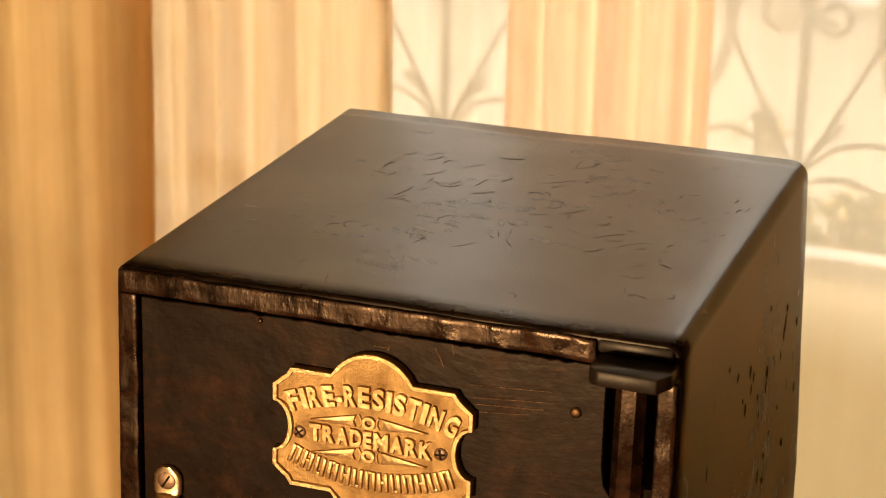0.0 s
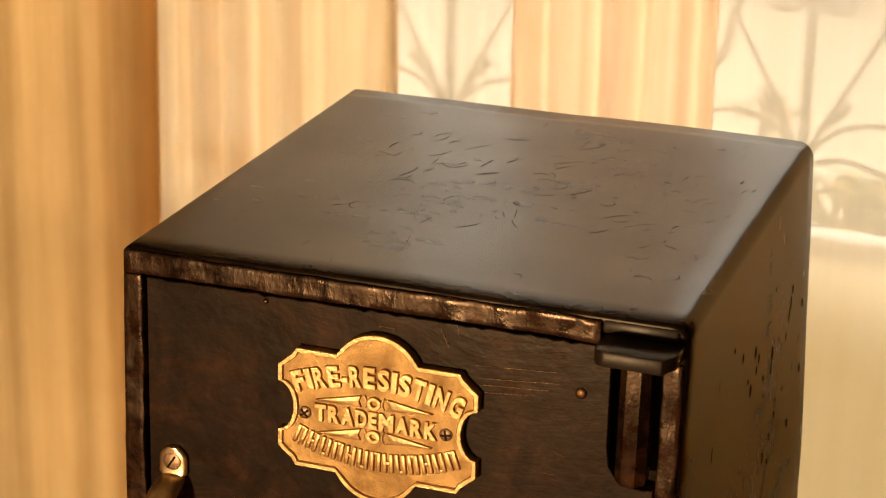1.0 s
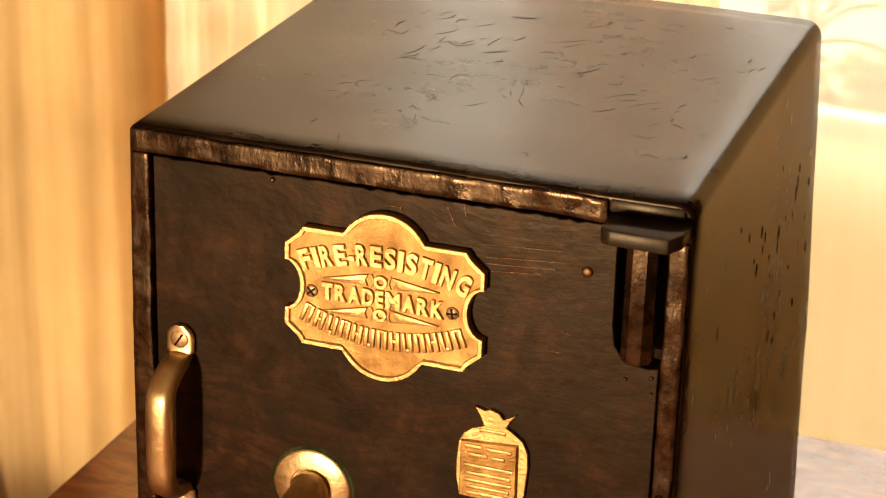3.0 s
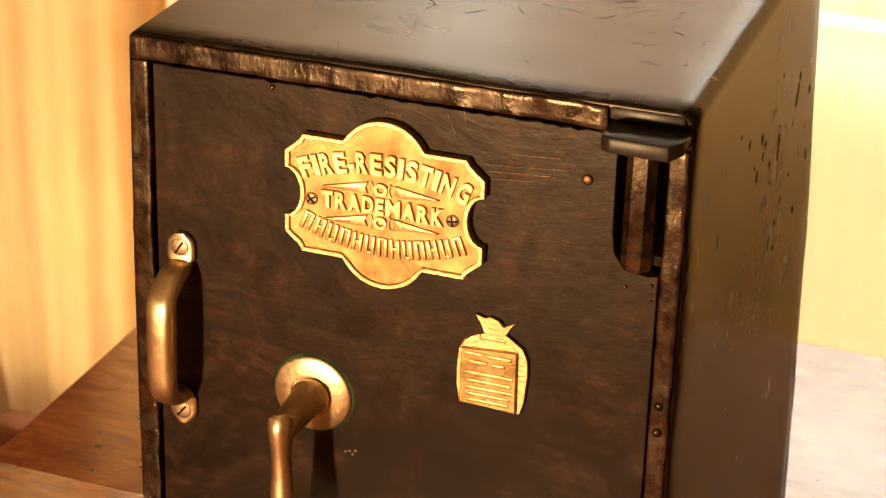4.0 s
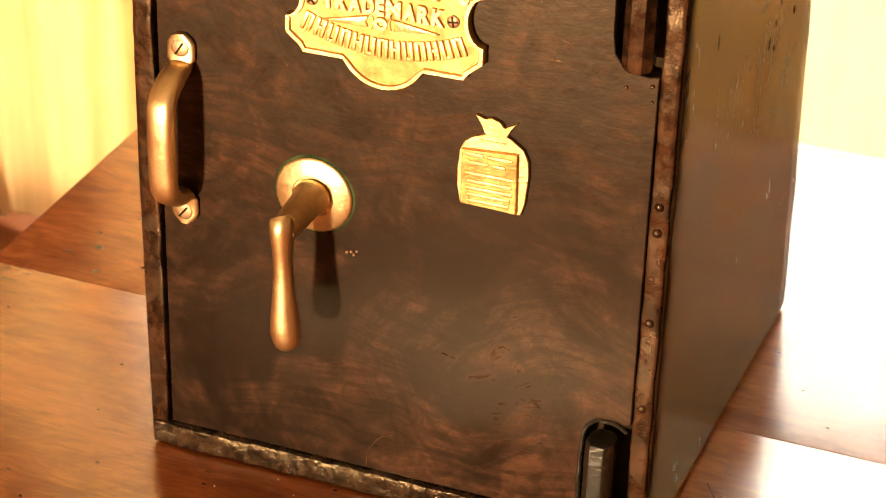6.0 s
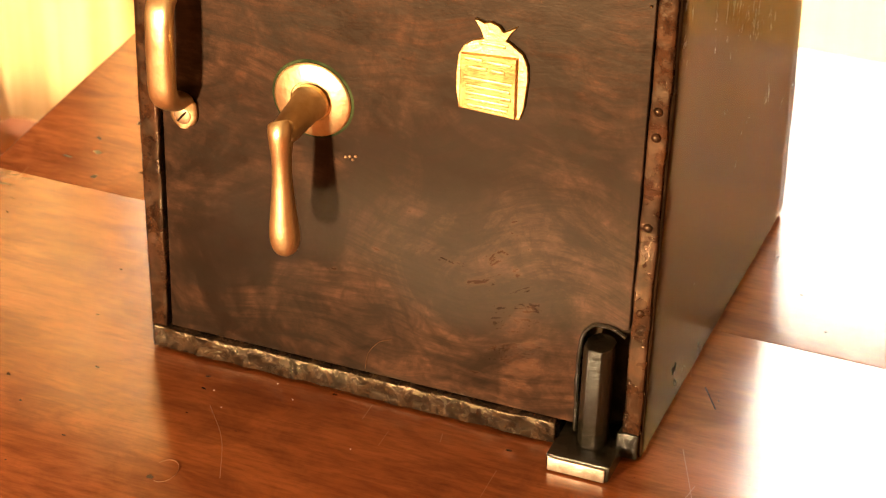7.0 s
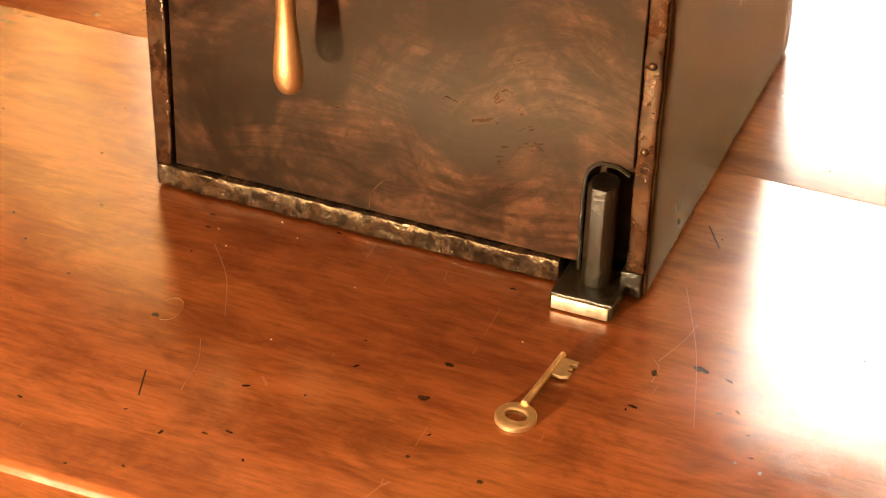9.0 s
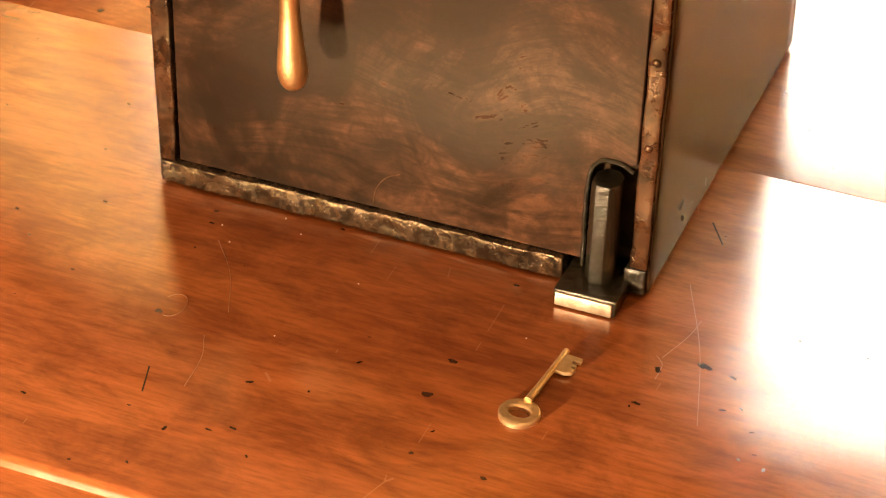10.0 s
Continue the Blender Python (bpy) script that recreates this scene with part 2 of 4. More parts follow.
M_FLOOR = material("red_floor_boards", floor_wood)


def cloth(name, colour, through_light, clear, fold_shade=(0.88, 0.83, 0.75)):
    """Curtain cloth: part of the light is scattered back, part glows through, the rest passes the open weave."""
    m = bpy.data.materials.new(name)
    m.use_nodes = True
    t = m.node_tree
    t.nodes.clear()
    out = t.nodes.new("ShaderNodeOutputMaterial")
    v = coords(t)
    # Darker upright stripes paint the shade of thin creases into the colour.
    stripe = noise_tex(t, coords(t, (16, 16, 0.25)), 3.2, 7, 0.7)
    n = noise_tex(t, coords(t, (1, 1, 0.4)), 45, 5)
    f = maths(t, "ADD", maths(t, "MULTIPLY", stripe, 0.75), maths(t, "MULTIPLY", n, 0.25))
    c = mix(t, ramp(t, f, [(0.38, 0.0), (0.60, 1.0)]), tuple(x * y for x, y in zip(colour, fold_shade)), colour)
    d = t.nodes.new("ShaderNodeBsdfDiffuse")
    g = t.nodes.new("ShaderNodeBsdfTranslucent")
    o = t.nodes.new("ShaderNodeBsdfTransparent")
    t.links.new(c, d.inputs[0])
    t.links.new(c, g.inputs[0])
    a = t.nodes.new("ShaderNodeMixShader")
    a.inputs[0].default_value = through_light
    t.links.new(d.outputs[0], a.inputs[1])
    t.links.new(g.outputs[0], a.inputs[2])
    b = t.nodes.new("ShaderNodeMixShader")
    b.inputs[0].default_value = clear
    t.links.new(a.outputs[0], b.inputs[1])
    t.links.new(o.outputs[0], b.inputs[2])
    t.links.new(b.outputs[0], out.inputs[0])
    return m


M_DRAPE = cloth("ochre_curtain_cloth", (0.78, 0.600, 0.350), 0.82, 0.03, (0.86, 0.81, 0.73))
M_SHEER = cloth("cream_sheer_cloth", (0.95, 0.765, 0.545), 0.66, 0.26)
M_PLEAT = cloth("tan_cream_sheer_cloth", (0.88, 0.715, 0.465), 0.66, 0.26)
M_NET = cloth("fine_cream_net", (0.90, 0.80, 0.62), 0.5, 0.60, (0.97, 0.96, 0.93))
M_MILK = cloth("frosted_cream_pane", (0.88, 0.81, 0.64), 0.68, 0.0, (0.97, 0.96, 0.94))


def leaf_green(t, p):
    i = t.nodes.new("ShaderNodeNewGeometry")
    t.links.new(ramp(t, i.outputs["Random Per Island"], [(0.0, (0.10, 0.16, 0.06)), (0.55, (0.24, 0.32, 0.11)), (0.75, (0.78, 0.56, 0.12))]),
                p.inputs["Base Color"])
    p.inputs["Roughness"].default_value = 0.6


M_LEAF = material("garden_leaves", leaf_green)


def day(t, p):
    """The glare outside: hazy garden below, bright sky above."""
    v = coords(t)
    n = noise_tex(t, v, 0.5, 3)
    t.links.new(mix(t, n, (1.0, 0.87, 0.72), (1.0, 0.92, 0.80)), p.inputs["Emission Color"])
    p.inputs["Base Color"].default_value = (0.1, 0.1, 0.1, 1)
    z = t.nodes.new("ShaderNodeSeparateXYZ")
    t.links.new(v, z.inputs[0])
    up = t.nodes.new("ShaderNodeMapRange")
    up.inputs["From Min"].default_value, up.inputs["From Max"].default_value = 0.0, 3.0
    up.inputs["To Min"].default_value, up.inputs["To Max"].default_value = SKY_POWER * 0.4, SKY_POWER * 2.2
    t.links.new(z.outputs[2], up.inputs[0])
    t.links.new(up.outputs[0], p.inputs["Emission Strength"])


M_DAY = material("bright_daylight", day)


# ---- mesh helpers ----
def finish(name, bm, mat, parent=None, label="", angle=40):
    bmesh.ops.recalc_face_normals(bm, faces=bm.faces)
    me = bpy.data.meshes.new(name)
    bm.to_mesh(me)
    bm.free()
    me.materials.append(mat)
    me.shade_smooth()
    me.set_sharp_from_angle(angle=radians(angle))
    ob = new(name, me)
    if parent is not None:
        ob.parent = parent
    if label:
        tagged(ob, label)
    return ob


def part(name, bm, mat, parent, label="", angle=40):
    return finish(name, bm, mat, parent, label, angle)


def structure(name, bm, mat, label, category):
    return tagged(finish(name, bm, mat), label, category, kind="structure")


def thing(name, label, category, group=""):
    return tagged(new(name), label, category, group)


def box(bm, x0, x1, y0, y1, z0, z1, bevel=0.0, seg=2, cuts=(1, 1, 1)):
    """A box of its own island, cut into a grid, with rounded edges."""
    b = bmesh.new()
    bmesh.ops.create_cube(b, size=1)
    for v in b.verts:
        v.co = Vector(((x0 + x1) / 2 + v.co.x * (x1 - x0), (y0 + y1) / 2 + v.co.y * (y1 - y0), (z0 + z1) / 2 + v.co.z * (z1 - z0)))
    if bevel:
        bmesh.ops.bevel(b, geom=list(b.edges), offset=bevel, segments=seg, profile=0.5, affect="EDGES")
    for axis, n, lo, hi in ((0, cuts[0], x0, x1), (1, cuts[1], y0, y1), (2, cuts[2], z0, z1)):
        for k in range(1, n):
            no = Vector((0, 0, 0))
            no[axis] = 1
            co = Vector((0, 0, 0))
            co[axis] = lo + (hi - lo) * k / n
            bmesh.ops.bisect_plane(b, geom=list(b.verts) + list(b.edges) + list(b.faces), plane_co=co, plane_no=no)
    join(bm, b)
    return bm


def join(bm, b):
    me = bpy.data.meshes.new("tmp")
    b.to_mesh(me)
    b.free()
    bm.from_mesh(me)
    bpy.data.meshes.remove(me)


def plate_shape(bm, outline, y_front, y_back, bevel=0.0, hole=None):
    """An outline in x and z, given as a thickness between two depths, its front edge rounded."""
    b = bmesh.new()
    front = [b.verts.new((x, y_front, z)) for x, z in outline]
    f = b.faces.new(front)
    back = [b.verts.new((x, y_back, z)) for x, z in outline]
    n = len(outline)
    for k in range(n):
        b.faces.new((front[k], back[k], back[(k + 1) % n], front[(k + 1) % n]))
    b.faces.new(list(reversed(back)))
    bmesh.ops.recalc_face_normals(b, faces=b.faces)
    if bevel:
        edges = [e for e in b.edges if all(abs(v.co.y - y_front) < 1e-7 for v in e.verts)]
        bmesh.ops.bevel(b, geom=edges, offset=bevel, segments=2, profile=0.5, affect="EDGES")
    join(bm, b)
    return bm


def ring_shape(bm, outer, inner, y_front, y_back):
    """A flat rim between two outlines of the same number of points."""
    b = bmesh.new()
    n = len(outer)
    mid = [((a[0] + c[0]) / 2, (a[1] + c[1]) / 2) for a, c in zip(outer, inner)]
    rows = [[b.verts.new((x, y, z)) for x, z in o] for o, y in (
        (outer, y_back), (outer, y_front + 0.0006), ([(m[0] * 0.3 + o[0] * 0.7, m[1] * 0.3 + o[1] * 0.7) for m, o in zip(mid, outer)], y_front),
        ([(m[0] * 0.3 + o[0] * 0.7, m[1] * 0.3 + o[1] * 0.7) for m, o in zip(mid, inner)], y_front), (inner, y_front + 0.0006), (inner, y_back))]
    for r, s in zip(rows, rows[1:]):
        for k in range(n):
            b.faces.new((r[k], r[(k + 1) % n], s[(k + 1) % n], s[k]))
    join(bm, b)
    return bm


def sweep(bm, spine, sizes, sides=16, power=2.0, frame_x=None):
    """Rounded sections (half-width, half-depth) along a spine, closed at both ends."""
    b = bmesh.new()
    pts = [Vector(p) for p in spine]
    rings = []
    for k, p in enumerate(pts):
        d = (pts[min(k + 1, len(pts) - 1)] - pts[max(k - 1, 0)]).normalized()
        u = Vector(frame_x or (1, 0, 0))
        u = (u - d * u.dot(d)).normalized()
        w = d.cross(u)
        a, c = sizes[k]
        ring = []
        for j in range(sides):
            ang = math.tau * (j + 0.5) / sides
            cx, sx = math.cos(ang), math.sin(ang)
            cx = math.copysign(abs(cx) ** (2 / power), cx)
            sx = math.copysign(abs(sx) ** (2 / power), sx)
            ring.append(b.verts.new(p + u * a * cx + w * c * sx))
        rings.append(ring)
    for r, s in zip(rings, rings[1:]):
        for j in range(sides):
            b.faces.new((r[j], r[(j + 1) % sides], s[(j + 1) % sides], s[j]))
    b.faces.new(rings[0])
    b.faces.new(list(reversed(rings[-1])))
    join(bm, b)
    return bm


def turned(bm, centre, profile, sides=40, axis="y"):
    """A turned piece: (radius, along) pairs about an axis; along runs towards the viewer for y."""
    b = bmesh.new()
    rings = []
    for r, h in profile:
        ring = []
        for j in range(sides):
            a = math.tau * j / sides
            o = Vector((r * math.cos(a), -h, r * math.sin(a))) if axis == "y" else Vector((r * math.cos(a), r * math.sin(a), h))
            ring.append(b.verts.new(Vector(centre) + o))
        rings.append(ring)
    for r, s in zip(rings, rings[1:]):
        for j in range(sides):
            b.faces.new((r[j], r[(j + 1) % sides], s[(j + 1) % sides], s[j]))
    b.faces.new(rings[0])
    b.faces.new(rings[-1])
    join(bm, b)
    return bm


def smooth_path(points, n):
    """A Catmull-Rom line through points."""
    p = [Vector(q) for q in points]
    p = [p[0] * 2 - p[1]] + p + [p[-1] * 2 - p[-2]]
    out = []
    for k in range(1, len(p) - 2):
        for j in range(n):
            s = j / n
            a, b, c, d = p[k - 1], p[k], p[k + 1], p[k + 2]
            out.append(0.5 * (2 * b + (c - a) * s + (2 * a - 5 * b + 4 * c - d) * s * s + (3 * b - a - 3 * c + d) * s ** 3))
    out.append(p[-2])
    return out


def lumps(bm, amount, scale, seed=0.0):
    for v in bm.verts:
        v.co += Vector([noise.noise(v.co * scale + Vector((seed + 7 * k, 3 * k, seed))) for k in range(3)]) * amount


# ---- the room ----
FLOOR_Z, CEIL_Z = -0.757, 2.0
ROOM = (-2.3, 2.7, -3.2, 1.50)
structure("floor", box(bmesh.new(), ROOM[0] - 0.2, ROOM[1] + 0.2, ROOM[2] - 0.2, ROOM[3] + 0.2, FLOOR_Z - 0.1, FLOOR_Z),
          M_FLOOR, "reddish brown wooden floor boards of the room", "floor")
structure("ceiling", box(bmesh.new(), ROOM[0] - 0.2, ROOM[1] + 0.2, ROOM[2] - 0.2, ROOM[3] + 0.2, CEIL_Z, CEIL_Z + 0.1),
          M_CEIL, "plain white plastered ceiling of the room", "ceiling")
structure("wall_west", box(bmesh.new(), ROOM[0] - 0.15, ROOM[0], ROOM[2], ROOM[3], FLOOR_Z, CEIL_Z), M_WALL, "plain tan painted side wall", "wall")
structure("wall_east", box(bmesh.new(), ROOM[1], ROOM[1] + 0.15, ROOM[2], ROOM[3], FLOOR_Z, CEIL_Z), M_WALL, "plain tan painted side wall", "wall")
structure("wall_south", box(bmesh.new(), ROOM[0], ROOM[1], ROOM[2] - 0.15, ROOM[2], FLOOR_Z, CEIL_Z), M_CREAM, "plain cream painted wall behind the viewer", "wall")
WIN = (-1.05, 1.15, 1.78)  # left, right and top of the tall window opening
bm = bmesh.new()
box(bm, ROOM[0], WIN[0], ROOM[3], ROOM[3] + 0.2, FLOOR_Z, CEIL_Z)
box(bm, WIN[1], ROOM[1], ROOM[3], ROOM[3] + 0.2, FLOOR_Z, CEIL_Z)
box(bm, WIN[0], WIN[1], ROOM[3], ROOM[3] + 0.2, WIN[2], CEIL_Z)
structure("wall_north", bm, M_WALL, "tan painted wall with a tall window opening", "wall")

# the glazed doors in the opening: stiles, rails, a panel below each pane
window = tagged(new("window_1"), "tall white glazed doors behind sheer curtains", "window", kind="structure")
y0, y1 = 1.53, 1.575
# The leaf beyond x = 0.5 is out of view, added to brighten the safe's side.
for a, b in ((-1.05, 0.50), (0.502, 1.15)):
    bm = bmesh.new()
    st = 0.05
    for x in (a, b - st):
        box(bm, x, x + st, y0, y1, FLOOR_Z + 0.01, WIN[2] - 0.002, 0.004)
    for z in (FLOOR_Z + 0.012, -0.074, WIN[2] - 0.09):
        box(bm, a + st, b - st, y0 + 0.002, y1 - 0.002, z, z + (0.024 if -0.1 < z < 0 else 0.09 if z > 0 else 0.12), 0.004)
    part("window_frame", bm, M_FRAME, window)
    if b > 0:
        part("pane", box(bmesh.new(), max(a + st, -0.30), b - st, 1.55, 1.556, -0.63, -0.074), M_MILK, window, "cream frosted lower pane")
# the narrow leaf beside the drape has an inner moulding
bm = bmesh.new()
for a, b in ((-0.760, -0.742), (-0.643, -0.625)):
    box(bm, a, b, 1.536, 1.549, -0.032, 1.60, 0.004)
for z in (-0.050, 1.60):
    box(bm, -0.760, -0.625, 1.536, 1.549, z, z + 0.018, 0.004)
part("moulding", bm, M_FRAME, window)

backdrop = box(bmesh.new(), -9, 9, 6.0, 6.1, -4, 8)
structure("backdrop", backdrop, M_DAY, "bright hazy daylight of the garden outside", "backdrop")
structure("ground", box(bmesh.new(), -9, 9, 1.75, 6.0, -1.0, -0.9), M_STONE, "pale paved terrace outside the window", "ground")


def curtain(name, x0, x1, y, z0, z1, pitch, depth, mat, label, seed, wild=0.4, tuck=0.0):
    """A hanging cloth with soft uneven pleats; tuck draws its left lower corner in."""
    rng = random.Random(seed)
    b = bmesh.new()
    nx, nz = max(60, int((x1 - x0) / 0.005)), 26
    ph = [rng.uniform(0, 6.28) for _ in range(4)]
    rows = []
    for j in range(nz + 1):
        h = j / nz
        z = z0 + (z1 - z0) * h
        row = []
        for i in range(nx + 1):
            s = i / nx
            x = x0 + (x1 - x0) * s
            w = x / pitch * math.tau
            a = math.sin(w + ph[0] + wild * 2.2 * math.sin(w * 0.31 + ph[1])) + wild * 0.6 * math.sin(w * 1.9 + ph[2] + 0.5 * h)
            loose = 1.0 + 0.25 * (1 - h)
            dx = 0.004 * math.sin(7 * h + w * 0.5 + ph[3])
            low = max(0.0, 1 - (z - z0) / 0.28)
            dx += tuck * low * low * max(0.0, 1 - s / 0.25)
            row.append(b.verts.new((x + dx, y + depth * a * loose, z + 0.006 * math.sin(w * 0.5 + ph[1]) * (1 - h))))
        rows.append(row)
    for r, q in zip(rows, rows[1:]):
        for k in range(nx):
            b.faces.new((r[k], r[k + 1], q[k + 1], q[k]))
    ob = finish(name, b, mat, angle=180)
    sol = ob.modifiers.new("thickness", "SOLIDIFY")
    sol.thickness = 0.0012
    return tagged(ob, label, "curtain", "curtains at the window")


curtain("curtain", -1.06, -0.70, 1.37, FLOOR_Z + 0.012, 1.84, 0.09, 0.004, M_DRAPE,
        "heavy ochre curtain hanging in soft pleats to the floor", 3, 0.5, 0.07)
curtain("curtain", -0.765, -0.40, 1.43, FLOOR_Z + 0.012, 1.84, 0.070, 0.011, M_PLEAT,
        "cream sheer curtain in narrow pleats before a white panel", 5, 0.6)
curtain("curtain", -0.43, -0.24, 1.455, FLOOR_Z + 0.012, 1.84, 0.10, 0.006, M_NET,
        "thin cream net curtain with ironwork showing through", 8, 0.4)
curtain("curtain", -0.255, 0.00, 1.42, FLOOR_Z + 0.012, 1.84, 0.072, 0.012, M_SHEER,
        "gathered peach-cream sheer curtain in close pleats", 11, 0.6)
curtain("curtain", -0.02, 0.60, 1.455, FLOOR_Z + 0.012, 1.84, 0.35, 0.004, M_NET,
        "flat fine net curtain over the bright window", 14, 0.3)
# Unseen right-hand curtain, added for a golden, dimmer reflection in the safe's side.
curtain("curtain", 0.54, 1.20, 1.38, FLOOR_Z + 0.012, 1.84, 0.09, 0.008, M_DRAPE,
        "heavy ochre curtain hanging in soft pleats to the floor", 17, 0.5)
rod = thing("curtain_rod", "thin white curtain rod above the window", "curtain rod")
part("rod", sweep(bmesh.new(), [(-1.2, 1.43, 1.845), (1.30, 1.43, 1.845)], [(0.012, 0.012)] * 2, 12, 2, (0, 1, 0)), M_FRAME, rod)
for x in (-1.15, 1.27):
    part("bracket", box(bmesh.new(), x - 0.01, x + 0.01, 1.42, 1.502, 1.84, 1.852, 0.002), M_FRAME, rod)


# ---- ironwork outside ----
def iron_bar(parent, pts, r=0.006, name="bar", flat=1.0, n=8, sizes=None):
    line = smooth_path([(x, 1.8, z) for x, z in pts], n) if len(pts) > 2 else [Vector((x, 1.8, z)) for x, z in pts]
    sz = [(r, r * flat)] * len(line)
    if sizes:
        sz = [(max(0.002, r * sizes(k / (len(line) - 1))),) * 2 for k in range(len(line))]
    return part(name, sweep(bmesh.new(), line, sz, 8, 2, (0, 1, 0)), M_IRON, parent)


def spiral(cx, cz, r, start, turns, grow=0.35, n=18):
    out = []
    for k in range(n + 1):
        s = k / n
        a = start + turns * math.tau * s
        q = r * (1 - (1 - grow) * s)
        out.append((cx + q * math.cos(a), cz + q * math.sin(a)))
    return out


grille = thing("window_grille", "grey wrought-iron window grille of scrolls and leaves", "grille")


def panel_of_scrolls(cx):
    """One bay of the grille: a middle bar, two scrolls, a crossing V, side arcs and spreading leaves at its foot."""
    iron_bar(grille, [(cx, -0.9), (cx, 1.5)], 0.0075)
    for s in (-1, 1):
        iron_bar(grille, [(cx + s * 0.004, 0.30), (cx + s * 0.010, 0.245)] + spiral(cx + s * 0.036, 0.180, 0.028, math.pi / 2 * (1 + s * 0.9), s * 1.35), 0.0045, "scroll")
        iron_bar(grille, [(cx + s * 0.118, 0.22), (cx + s * 0.095, 0.138), (cx + s * 0.020, -0.005), (cx + s * 0.006, -0.05)], 0.0036, "stem")
        iron_bar(grille, [(cx + s * 0.100, 0.28), (cx + s * 0.097, 0.19), (cx + s * 0.112, 0.094), (cx + s * 0.135, 0.066), (cx + s * 0.165, 0.09)], 0.007, "arc")
        iron_bar(grille, [(cx + s * 0.006, -0.03), (cx + s * 0.028, 0.004), (cx + s * 0.058, 0.036)], 0.009, "leaf",
                 sizes=lambda u: 0.35 + 0.8 * max(0, u - 0.25))
        iron_bar(grille, [(cx + s * 0.006, -0.035), (cx + s * 0.05, 0.002), (cx + s * 0.11, 0.012), (cx + s * 0.16, -0.02)], 0.004, "stem")
        iron_bar(grille, [(cx + s * 0.006, -0.05), (cx + s * 0.06, -0.04), (cx + s * 0.12, -0.055)], 0.004, "stem")
    for z in (-0.30, 0.42):
        iron_bar(grille, [(cx - 0.25, z), (cx + 0.25, z)], 0.006, "rail")


for k in range(-2, 4):
    panel_of_scrolls(0.024 + 0.50 * k)


def shrub(x, y, z, r, seed, label, count=230):
    rng = random.Random(seed)
    s = thing("shrub", label, "shrub", "shrubs outside the window")
    stems = bmesh.new()
    for _ in range(7):
        a, q = rng.uniform(0, 6.28), rng.uniform(0.1, 0.6) * r
        sweep(stems, smooth_path([(x, y, -0.9), (x + q * 0.3 * math.cos(a), y + q * 0.3 * math.sin(a), z - r * 0.4),
                                  (x + q * math.cos(a), y + q * math.sin(a), z + r * 0.4)], 4),
              [(0.008 - 0.0007 * k, 0.008 - 0.0007 * k) for k in range(9)], 6)
    part("stems", stems, M_IRON, s)
    leaves = bmesh.new()
    for _ in range(count):
        d = Vector([rng.gauss(0, 1) for _ in range(3)]).normalized() * r * rng.uniform(0.35, 1.0) ** 0.5
        c = Vector((x, y, z)) + Vector((d.x * 1.3, d.y, d.z * 0.8))
        u = Vector([rng.gauss(0, 1) for _ in range(3)]).normalized()
        w = u.orthogonal().normalized()
        l, h = rng.uniform(0.014, 0.030), rng.uniform(0.005, 0.011)
        leaves.faces.new([leaves.verts.new(c + u * (l * a) + w * (h * b)) for a, b in ((-1, 0), (0, -1), (1, 0), (0, 1))])
    part("leaves", leaves, M_LEAF, s)


shrub(-0.03, 2.45, -0.35, 0.085, 1, "low garden shrub with green leaves and yellow flowers")
shrub(0.10, 2.50, -0.36, 0.11, 2, "low garden shrub with green leaves and yellow flowers")
shrub(-0.20, 2.5, -0.21, 0.04, 4, "small yellowish flowering shrub beyond the grille", 26)


# ---- the table ----
TX0, TX1, TY0, TY1, SEAM, TOP = -0.241, 0.74, -0.305, 0.626, 0.173, -0.007
table = thing("table", "old polished reddish wooden table with ink specks and scratches", "table")


def board(y0, y1, nose_front=False, nose_back=False):
    """One leaf of the top, with rounded arrises, drawn as a section along x."""
    sec = []
    t = 0.022
    if nose_front:
        sec += [(y0 - 0.034, -0.030), (y0 - 0.036, -0.020), (y0 - 0.033, -0.013), (y0 - 0.026, -0.0095), (y0 - 0.007, -0.0085),
                (y0 - 0.0045, -0.0075), (y0 - 0.003, -0.004), (y0 - 0.001, -0.0012), (y0 + 0.002, 0.0)]
    else:
        sec += [(y0, -t), (y0, -0.0002), (y0 + 0.0002, -0.00006), (y0 + 0.0004, 0.0)]
    sec += [(y1 - 0.0004, 0.0), (y1 - 0.0002, -0.00006), (y1, -0.0002), (y1, -t)]
    b = bmesh.new()
    xs = [TX0, TX0 + 0.0012, TX0 + 0.003] + [TX0 + 0.003 + (TX1 - TX0 - 0.006) * k / 12 for k in range(1, 12)] + [TX1 - 0.003, TX1 - 0.0012, TX1]
    rows = []
    for i, x in enumerate(xs):
        drop = {0: 0.0025, 1: 0.0006, len(xs) - 2: 0.0006, len(xs) - 1: 0.0025}.get(i, 0.0)
        rows.append([b.verts.new((x, y, TOP + (z - drop if z > -0.02 else z))) for y, z in sec])
    for r, q in zip(rows, rows[1:]):
        for k in range(len(sec)):
            b.faces.new((r[k], r[(k + 1) % len(sec)], q[(k + 1) % len(sec)], q[k]))
    b.faces.new(rows[0])
    b.faces.new(list(reversed(rows[-1])))
    return b


